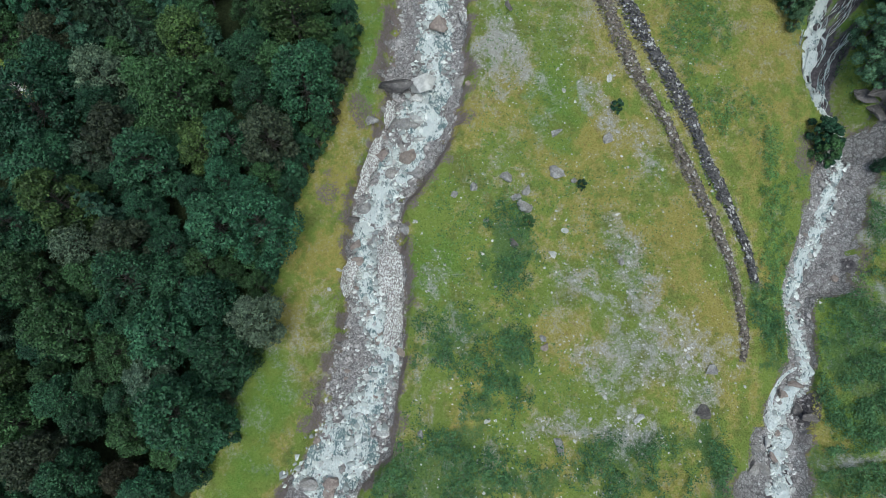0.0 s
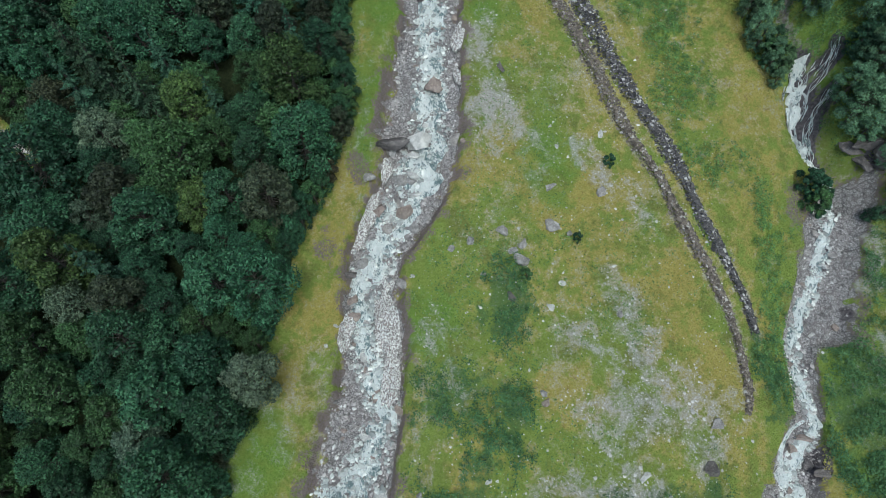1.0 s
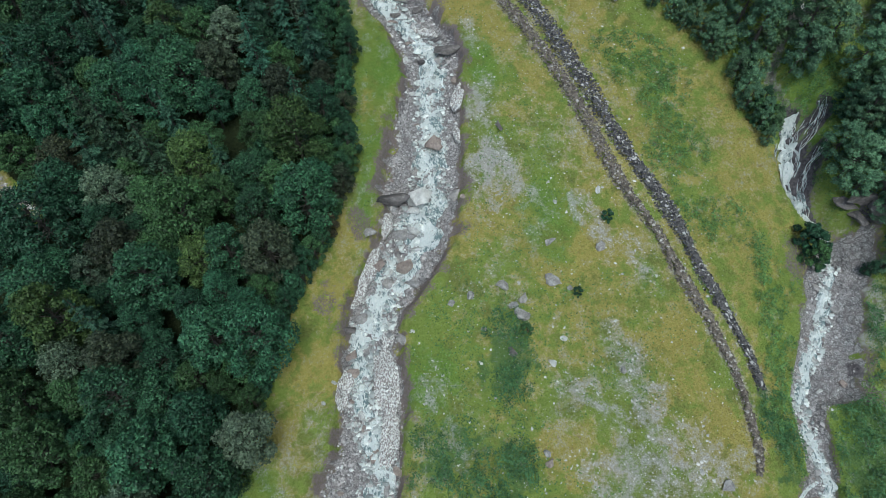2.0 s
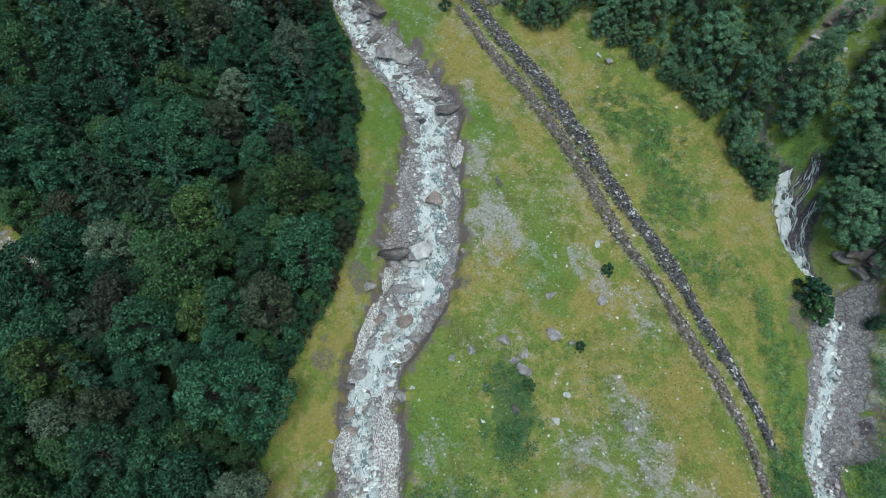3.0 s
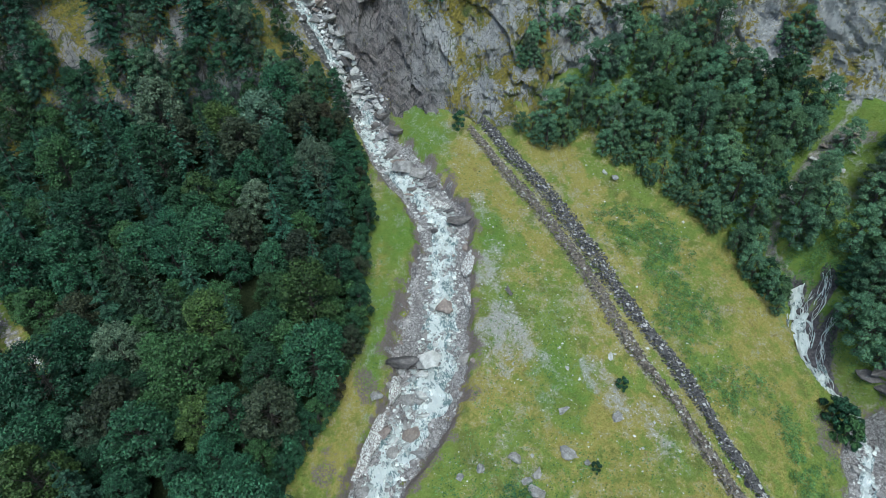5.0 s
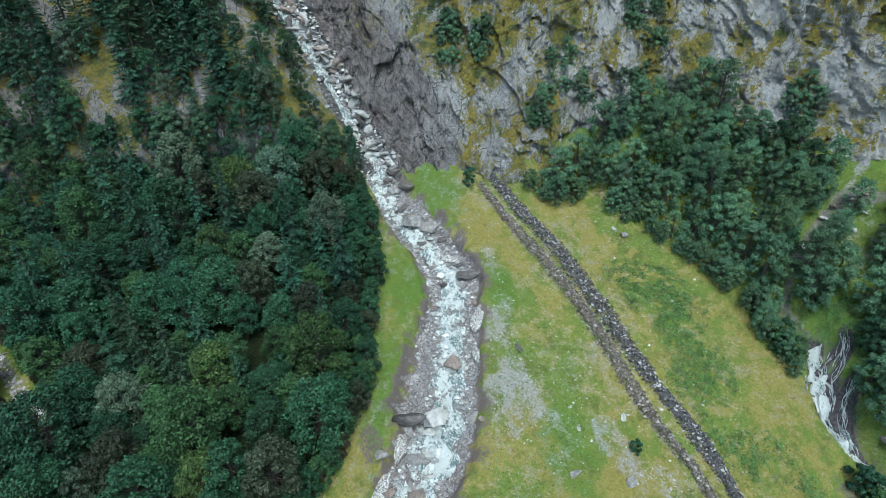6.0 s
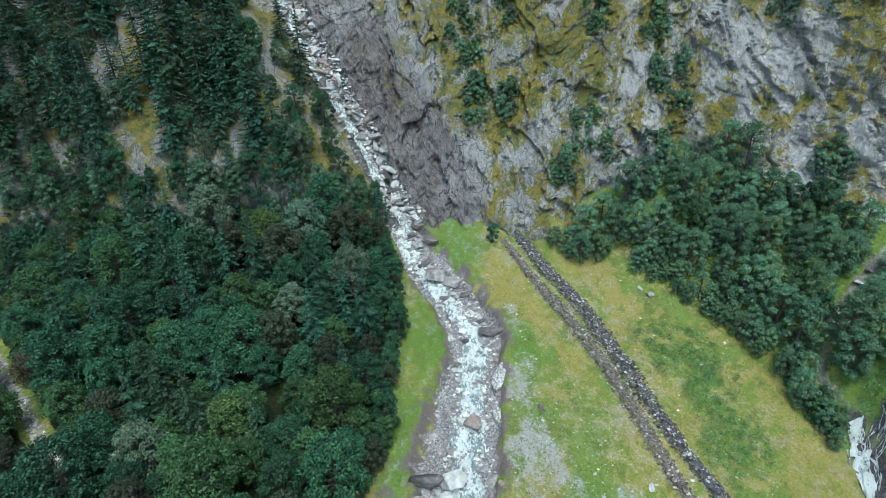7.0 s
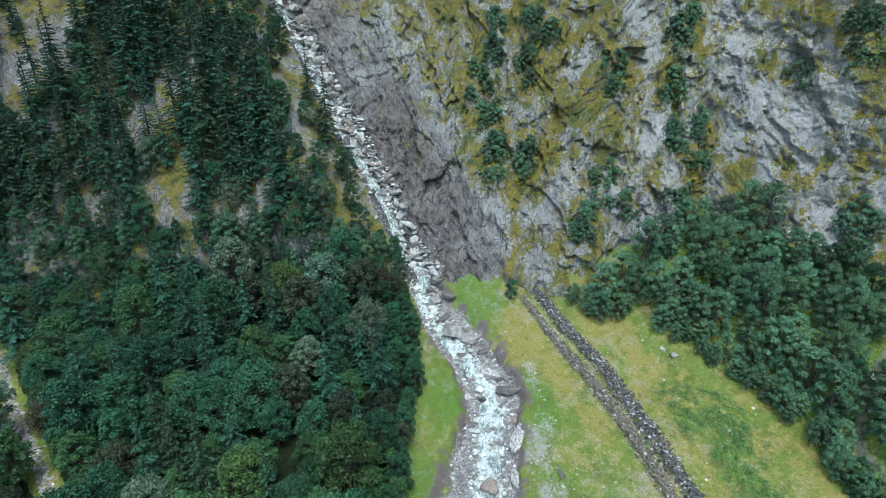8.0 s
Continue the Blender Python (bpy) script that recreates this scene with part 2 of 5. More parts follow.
GROUND, CLIFF, WATER, SNOW, GRASS = ground_material(), cliff_material(), water_material(), snow_material(), grass_material()
GREY = boulder_material("grey_boulder", (0.15, 0.147, 0.15), (0.42, 0.41, 0.41), 0.35)
DARK = boulder_material("wet_dark_boulder", (0.045, 0.042, 0.045), (0.165, 0.150, 0.150), 0.25)
BROWN = boulder_material("brown_boulder", (0.15, 0.115, 0.105), (0.36, 0.30, 0.27), 0.3)
PALE = boulder_material("pale_boulder", (0.34, 0.34, 0.335), (0.66, 0.66, 0.645), 0.15)
RUBBLE = loose_material("stream_rubble", (0.140, 0.128, 0.127), (0.52, 0.492, 0.485), (0.72, 0.72, 0.71), 0.90)
WETBLOCK = loose_material("pale_wet_blocks", (0.24, 0.258, 0.255), (0.66, 0.69, 0.665), (0.80, 0.82, 0.79), 0.82)
ROWSTONE = loose_material("dark_row_stones", (0.060, 0.050, 0.042), (0.260, 0.225, 0.190), (0.50, 0.48, 0.45), 0.88)
BLACKSTONE = loose_material("black_row_stones", (0.018, 0.018, 0.021), (0.160, 0.152, 0.152), (0.54, 0.53, 0.52), 0.86)
GULLYSTONE = loose_material("gully_blocks", (0.20, 0.195, 0.20), (0.62, 0.61, 0.61), (0.80, 0.80, 0.80), 0.85)
CHIPS = loose_material("pale_stones", (0.42, 0.41, 0.40), (0.76, 0.75, 0.73))
LEAF = leaf_material("broad_leaves", (0.010, 0.036, 0.021), (0.048, 0.138, 0.072), (0.075, 0.145, 0.040), 0.30)
BRIGHT = leaf_material("yellowing_leaves", (0.026, 0.062, 0.020), (0.078, 0.150, 0.050), (0.10, 0.15, 0.04), 0.2)
RUST = leaf_material("browned_leaves", (0.016, 0.028, 0.017), (0.060, 0.078, 0.046), (0.08, 0.06, 0.035), 0.2)
SILVER = leaf_material("silvery_leaves", (0.036, 0.074, 0.050), (0.125, 0.195, 0.138), (0.13, 0.18, 0.12), 0.2)
NEEDLE = leaf_material("spruce_needles", (0.011, 0.044, 0.029), (0.056, 0.142, 0.090), (0.058, 0.095, 0.040), 0.15)
ALDER = leaf_material("alder_leaves", (0.046, 0.102, 0.060), (0.150, 0.285, 0.158), (0.12, 0.20, 0.075), 0.15, 0.35)
SHRUB = leaf_material("shrub_leaves", (0.030, 0.080, 0.032), (0.088, 0.180, 0.070), (0.10, 0.16, 0.03), 0.0, 0.0, 1.1, 1.1)
FERN = leaf_material("fern_leaves", (0.050, 0.115, 0.034), (0.165, 0.285, 0.085), (0.15, 0.19, 0.04), 0.0, 0.0, 1.1, 1.1)
BARK = bark_material("grey_bark", (0.040, 0.036, 0.030), (0.110, 0.100, 0.088))
DEADWOOD = bark_material("bleached_wood", (0.22, 0.19, 0.16), (0.42, 0.38, 0.33))


def part(name, mesh, material, parent=None, label=""):
    """Links a mesh as one object, under a thing or on its own."""
    if isinstance(mesh, bmesh.types.BMesh):
        bm, mesh = mesh, bpy.data.meshes.new(name)
        bm.to_mesh(mesh)
        bm.free()
    if material is not None and not mesh.materials:
        mesh.materials.append(material)
    ob = new(name, mesh)
    ob.parent = parent
    return tagged(ob, label)


def mesh_of(name, verts, faces, material=None, even=False):
    me = bpy.data.meshes.new(name)
    me.from_pydata([tuple(v) for v in verts] if not isinstance(verts, np.ndarray) else verts.tolist(), [], faces if isinstance(faces, list) else faces.tolist())
    if even:
        me.shade_smooth()
    if material is not None:
        me.materials.append(material)
    return me


def sheet(nu, nv):
    """Quads of a grid with nu x nv corners, u the slower."""
    i = np.arange(nu - 1)[:, None] * nv + np.arange(nv - 1)[None, :]
    return np.stack([i, i + nv, i + nv + 1, i + 1], -1).reshape(-1, 4)


def store(me, name, values):
    me.attributes.new(name, "FLOAT", "POINT").data.foreach_set("value", np.ascontiguousarray(values, dtype=np.float32).ravel())


# ---- the lie of the land ----
def smooth(a, b, v):
    s = np.clip((v - a) / (b - a), 0.0, 1.0)
    return s * s * (3 - 2 * s)


def lattice(x, y, scale, seed=0):
    """Value noise on a grid with cells of that size, -1 to 1."""
    def h(i, j):
        n = np.sin(i * 127.1 + j * 311.7 + seed * 74.7) * 43758.5453
        return (n - np.floor(n)) * 2 - 1
    u, v = np.asarray(x) / scale, np.asarray(y) / scale
    i, j = np.floor(u), np.floor(v)
    a, b = u - i, v - j
    a, b = a * a * (3 - 2 * a), b * b * (3 - 2 * b)
    return (h(i, j) * (1 - a) + h(i + 1, j) * a) * (1 - b) + (h(i, j + 1) * (1 - a) + h(i + 1, j + 1) * a) * b


def rough(x, y, scale, octaves=4, seed=0, gain=0.5):
    out, amp = 0.0, 1.0
    for k in range(octaves):
        c, s = np.cos(0.7 + 1.1 * k), np.sin(0.7 + 1.1 * k)
        out = out + amp * lattice(c * x - s * y + 13.7 * k, s * x + c * y - 9.1 * k, scale / 2 ** k, seed + k)
        amp *= gain
    return out


def to_line(x, y, line):
    """Distance of points from a polyline of (x, y, ...) rows, the other columns at the nearest place, and the side (left > 0)."""
    x, y = np.asarray(x, float), np.asarray(y, float)
    best = np.full(x.shape, 1e9)
    side = np.zeros(x.shape)
    more = [np.zeros(x.shape) for _ in range(len(line[0]) - 2)]
    for p, q in zip(line[:-1], line[1:]):
        dx, dy = q[0] - p[0], q[1] - p[1]
        s = np.clip(((x - p[0]) * dx + (y - p[1]) * dy) / (dx * dx + dy * dy), 0, 1)
        d = np.hypot(x - p[0] - s * dx, y - p[1] - s * dy)
        near = d < best
        best = np.where(near, d, best)
        side = np.where(near, np.sign(dx * (y - p[1]) - dy * (x - p[0])), side)
        for k in range(len(more)):
            more[k] = np.where(near, p[2 + k] + s * (q[2 + k] - p[2 + k]), more[k])
    return best, more, side


FOOT = [(-900, 30), (-130, 88), (-90, 100), (-40, 104), (-15, 107), (13, 105), (28, 110), (42, 116), (55, 107), (70, 94), (100, 71), (160, 30), (900, -500)]
TALUS = [(-2, 107), (8, 103), (14, 99.5), (20, 96.5), (29, 95), (36, 89.5), (41.5, 85), (46, 79), (49.5, 74), (52, 68), (55, 60), (62, 44), (78, 38), (130, 24)]
# the main stream, upwards: x, y, bare bed to its left and right, half width of the water
MAIN = [(-45, -60, 5, 5, 3), (-18.1, -5, 3.8, 6.2, 3.4), (-15.2, -0.6, 4.5, 5.6, 3.8), (-12.2, 3.1, 6.2, 5.3, 3.5), (-10.4, 6.9, 7.3, 4.2, 2.7), (-9.3, 10.8, 8, 3.4, 2),
        (-8.1, 14.7, 8.2, 2.9, 1.8), (-10.2, 19.4, 4.8, 5.9, 1.8), (-11.2, 24.3, 2.8, 6.3, 1.7), (-11.3, 27.8, 3.1, 5.5, 1.8), (-10, 36.5, 4, 4.5, 2.5),
        (-8.2, 40.7, 4.2, 5.2, 2.1), (-5.6, 45.2, 5.1, 5.7, 2.3), (-3.4, 49.4, 4.8, 6.1, 2.6), (-1.7, 54, 8.6, 5.3, 2.6), (-1.4, 63.2, 7, 5.1, 2.2),
        (-1, 70.1, 6.9, 5, 2.2), (-1.1, 75.5, 4.8, 4.7, 2), (-0.4, 81.2, 6.2, 4.7, 1.8), (-5.7, 87.2, 3.8, 5.9, 1.6), (-10.2, 93, 3.8, 6, 1.6), (-14.3, 98.1, 2.9, 5.6, 1.6), (-17, 103.8, 2.5, 4.2, 1.7), (-20, 109, 3, 4, 1.7)]
# the side stream, upwards from the valley to the foot of its fall; then the fall; then the slide above it
SIDE = [(45, -60, 5, 4, 2), (47.1, -5.1, 6.5, 4, 1.2), (48.8, -2.9, 7, 3, 1.0), (48.3, -0.6, 5.5, 3.5, 0.9), (47.7, 1.7, 3.5, 4, 0.9), (49.4, 3.3, 3, 3.5, 1.0), (48.5, 5.6, 2, 4.5, 1.1), (50.2, 7.2, 3.2, 3.6, 1.0),
        (51.4, 8.8, 3, 3, 0.8), (53.7, 10.8, 3.5, 1.2, 0.7), (54.3, 12.9, 3, 1.2, 0.7), (53.8, 17, 2, 2, 0.8), (53.6, 20.5, 2, 2.2, 0.8), (53, 23.4, 1.5, 4, 0.7), (55.1, 27.3, 2, 7, 0.7), (58.4, 31.8, 3.5, 6, 0.8),
        (59.4, 34.2, 3.5, 5.5, 0.9), (61.2, 37.1, 3.5, 4.5, 0.9), (61.3, 40.6, 3.5, 5.5, 0.8), (64.8, 45.2, 3, 5, 0.9)]
FALL = [(65.1, 45.9, 1.2, 2, 0.6), (63.4, 48.9, 1.1, 2, 0.55), (61.6, 51.3, 1.1, 2.2, 0.55), (59.9, 52.8, 1.2, 3, 0.6), (58.7, 55.3, 1.3, 4, 0.6), (58.2, 58.0, 1.6, 4.6, 0.95), (58.3, 60.8, 1.7, 4.4, 1.2), (58.8, 64.0, 1.5, 4, 0.95), (59.2, 67, 1, 3, 0.7)]
SLIDE = [(59.2, 67, 0.3, 0.3), (56.4, 73, 0.4, 0.4), (57.8, 77.3, 0.5, 0.5), (60, 80.6, 1.3, 1.3), (62.2, 82.4, 1.1, 1.1), (64.8, 84.9, 1.0, 1.0), (67.5, 87, 1.3, 1.3), (70.5, 87.6, 1.3, 1.3), (73.5, 86.4, 1.0, 1.0)]
RUNNEL = [(68.5, 87.4), (71, 90.8), (75, 94), (79, 97)]
CORRIDOR = [(61.5, 66), (63.5, 70), (66, 75.5), (68.6, 80), (72.5, 84), (75, 88)]
SCARPS = [[(-10.5, 96), (-7, 94.5), (-3.5, 91), (-0.5, 88), (2.4, 84.5), (4.4, 80.5)], [(-6.6, 86.5), (-5.2, 82), (-5.0, 76.5), (-6.2, 71)]]


def foot(x):
    return np.interp(x, [p[0] for p in FOOT], [p[1] for p in FOOT])


def bare(x, y):
    """Height of the fan and the talus under the cliff, without stream beds."""
    z = 0.08 * y + 0.0011 * np.maximum(y + 20, 0) ** 2 - 0.00035 * np.minimum(np.abs(x - 12), 150) ** 2
    d, _, side = to_line(x, y, TALUS)
    return z + 0.55 * np.where(side > 0, d, 0) * smooth(0, 10, d) * smooth(-20, 10, x)


def bed(x, y, line):
    """How far across the bare bed a place lies: 0 on its line, 1 at its bank."""
    d, more, side = to_line(x, y, line)
    return d / np.where(side > 0, more[0], more[1]), d


def ground(x, y):
    x, y = np.asarray(x, float), np.minimum(np.maximum(np.asarray(y, float), -150), foot(np.asarray(x, float)) + 2)
    z = bare(x, y) + 0.35 * rough(x, y, 14, 3, 3) + 0.10 * rough(x, y, 2.2, 3, 8)
    r, d = bed(x, y, MAIN)
    r = r + 0.12 * rough(x, y, 3, 3, 21)
    z = z - 1.7 * smooth(1.12, 0.8, r) + 0.5 * np.exp(-((r - 1.25) / 0.25) ** 2)
    z = z + smooth(1.0, 0.8, r) * (0.45 * rough(x, y, 2.4, 3, 31) + 0.25)
    r, d = bed(x, y, SIDE)
    r = r + 0.12 * rough(x, y, 3, 3, 22)
    z = z - 3.5 * np.exp(-(d / 11) ** 2) - 1.2 * smooth(1.15, 0.75, r) + smooth(1.0, 0.8, r) * 0.35 * rough(x, y, 2.0, 3, 32)
    r, d = bed(x, y, FALL)
    z = z - 1.3 * smooth(1.3, 0.7, r) + smooth(1.1, 0.8, r) * 0.7 * rough(x, y, 2.5, 3, 33)
    return z


def gully(v):
    """Where, across the wall, the stream comes down at a height above the wall's foot."""
    return -16.8 - 0.73 * v


def blocks(u, v, scale, seed):
    """Broken rock: every irregular cell is a facet with its own depth and tilt, about -1 to 1."""
    def h(i, j, k):
        q = np.sin(i * 127.1 + j * 311.7 + (seed + k) * 74.7) * 43758.5453
        return q - np.floor(q)
    u, v = np.asarray(u) / scale, np.asarray(v) / scale
    i, j = np.floor(u), np.floor(v)
    best = np.full(u.shape, 9.0)
    out = np.zeros(u.shape)
    for a in (-1, 0, 1):
        for b in (-1, 0, 1):
            du, dv = u - (i + a + h(i + a, j + b, 0)), v - (j + b + h(i + a, j + b, 1))
            d = du * du + dv * dv
            face = 2 * h(i + a, j + b, 2) - 1 + 2.2 * (h(i + a, j + b, 3) - 0.5) * du + 2.2 * (h(i + a, j + b, 4) - 0.5) * dv
            out = np.where(d < best, face, out)
            best = np.minimum(best, d)
    return out


def wall(x, v):
    """How far back the mountain wall stands at x, at the height v above its foot: forested on one side of the gully, bare cliff on the other."""
    x, v = np.asarray(x, float), np.asarray(v, float)
    steep = 1.3 + 0.8 * smooth(-10, 35, x)
    y = foot(x) + v / steep - 8 * smooth(0, 6, gully(v) - 3 - x) * smooth(0, 12, v)
    off = np.abs(x - gully(v))
    calm = smooth(2, 7, off)
    cliff = 0.45 + 0.55 * smooth(-6, 4, x - gully(v))
    y = y + 1.8 * np.exp(-(off / 3.2) ** 2) * smooth(-2, 6, v)
    wx, wv = x + 1.5 * rough(x, v, 6, 3, 51), v + 1.5 * rough(x, v, 6, 3, 52)
    slant, climb = wx + 0.45 * wv, wv - 0.25 * wx
    y = y - calm * cliff * (1.9 * rough(slant, climb * 0.3, 15, 2, 41) + 1.0 * blocks(slant, climb * 0.30, 5.5, 42) + 0.65 * blocks(slant, climb * 0.4, 2.3, 43) + 0.45 * blocks(wx, wv * 0.5, 1.1, 44))
    shelf = climb / 8.5 + 0.45 * rough(x, v, 14, 2, 47)
    shelf = shelf - np.floor(shelf)
    y = y - calm * cliff * 0.8 * (smooth(0.80, 1.0, shelf) - shelf)
    return y - calm * (0.30 * rough(x, v * 0.7, 1.6, 3, 49))


def foot_height(x):
    return ground(x, foot(x) + 1.0)


def patches(x, y, rows, seed):
    """A mask of soft-edged, ragged patches: x, y, half sizes and clockwise turn in degrees."""
    out = np.zeros(np.shape(x))
    edge = 0.55 * rough(x, y, 6, 5, seed, 0.62) + 0.25 * rough(x, y, 1.4, 3, seed + 3)
    wx, wy = x + 1.2 * rough(x, y, 7, 3, seed + 1), y + 1.2 * rough(x, y, 7, 3, seed + 2)
    for px, py, rx, ry, turn in rows:
        c, s = np.cos(radians(turn)), np.sin(radians(turn))
        u, v = (wx - px) * c - (wy - py) * s, (wx - px) * s + (wy - py) * c
        out = np.maximum(out, smooth(1.55, 0.35, np.hypot(u / rx, v / ry) + edge))
    return out


GRAVEL = [(7.6, 58.5, 4.2, 7.4, 0), (11.5, 58.9, 2.8, 5.6, -30), (23.2, 53.1, 2.3, 8.5, -20), (25.6, 47.8, 2.3, 5.8, -20), (30.5, 43.0, 1.7, 4.6, -30), (25.9, 28.9, 2.4, 5.4, 0),
          (28.4, 23.2, 2.6, 2.4, 0), (22.9, 20.8, 6.4, 1.1, 35), (26.3, 16.8, 3.9, 1.5, 50), (31.8, 14.4, 8.8, 4.3, 0), (22.1, 12.9, 5.9, 4.9, 0), (15.3, 4.5, 6.7, 3.4, 0),
          (23.9, 4.5, 6.0, 3.1, 0), (35.7, 9.0, 2.2, 2.5, 0), (7.4, 0.9, 2.5, 2.5, 0), (-1.3, 24.4, 1.2, 3.0, 0), (66, 24, 1.5, 5, 0), (19.4, 24.0, 4.2, 3.7, 0), (7, 70, 3.2, 4, 0), (61, 0.4, 7, 0.8, 0), (5.5, 84, 1.8, 3, 0), (-14.5, 12, 1.0, 6, 10)]
SCRUBS = [(1.3, 12.9, 6.1, 5.8, 0), (9.3, 12.9, 2.9, 6.7, 0), (5.2, 6.8, 4.9, 3.7, 0), (-1.8, -1.3, 10.7, 6.2, 0), (8.8, -2.7, 5.0, 3.3, 0), (10.1, 28.9, 3.4, 5.4, 0),
          (25.0, -0.2, 8.2, 4.5, 0), (37.8, 0.9, 2.3, 6.0, 0), (39.3, 66.5, 4.4, 10.5, 0), (44.5, 51.0, 5.2, 4.4, 20), (52, 44.8, 3.6, 4.8, -30), (51, 31, 2.4, 14.0, 0),
          (48, 18.5, 2.6, 6.8, 0), (62, 13.0, 6.5, 10, 0), (63, 6.1, 6.2, 6.4, 0), (68, 32.6, 4.3, 8.9, 0), (34.0, 78.5, 7.5, 4.2, 15), (58, -2.3, 6.0, 3.0, 0)]
DRIES = [(33.9, 29.8, 8.1, 11.6, 0), (37.8, 17.6, 5.4, 8.3, 0), (49.2, 59.6, 6.5, 14.5, -20), (23.7, 45.2, 9.1, 10.1, 0), (-15.8, 41.8, 3.5, 7.2, 20), (-18.5, 24.1, 3.4, 7.3, 20),
         (48.7, 42.8, 6.0, 8.1, 0), (18.2, 16.0, 5.0, 6.1, 0), (2.8, 3.1, 4.9, 2.5, -30), (10.1, 50.4, 7.2, 6.7, 0), (12, 84, 3.0, 22, -32), (33, 70, 4, 20, -30), (24, 90, 5, 16, -40), (35, 82, 5, 9, 0), (3, 92, 3, 9, -20), (45, 70, 5, 8, 0), (-13, 72, 1.8, 9, 0)]
LUSH = [(-11.8, 59.5, 2.0, 18.9, 0), (-6.1, 104.0, 5.5, 13.0, 0), (7.5, 75.2, 2.6, 6.3, 0), (-25.4, 4.6, 3.5, 10.9, 20), (-1.2, 28.1, 4.2, 8.0, 0), (17.9, 49.6, 3.6, 6.8, 0), (-10.5, 80, 3.5, 16, 0),
        (61, 74, 8, 12, 0), (60, 18, 8, 14, 0)]
EDGE_WOOD = [(-60, -60), (-32, -4), (-30, 0.9), (-28, 5.3), (-26.6, 9.8), (-24.3, 16), (-23.6, 21.6), (-22.6, 29), (-20.5, 36), (-18, 42), (-15.8, 47), (-14.2, 51), (-12.9, 56.5), (-12.9, 63), (-13.2, 69.5), (-13.3, 77), (-14.2, 85.5), (-16.2, 92.5), (-19.2, 100), (-23, 104.5)]
WASH = [(-150, 112), (-103.6, 83.6), (-96, 76.7), (-84, 67), (-77, 62), (-72, 57.8), (-69, 56), (-66, 54)]

# thin strands of water beside the fall
STRANDS = [[(63.0, 66.4), (62.0, 64.2), (60.7, 62.4), (59.8, 60.4), (59.4, 58.2)], [(62.8, 67.3), (62.3, 65.6), (61.1, 63.3)], [(61.3, 65.6), (60.0, 63.8), (59.5, 62.6)],
           [(63.0, 61.7), (62.1, 60.2), (61.3, 59.0), (60.8, 57.4), (60.5, 55.6), (60.9, 53.2), (61.5, 51.4)], [(62.6, 60.9), (61.7, 60.1), (60.9, 59.2), (60.5, 56.8), (60.2, 55.2), (60.9, 53)], [(56.8, 63.0), (56.1, 60.9)]]


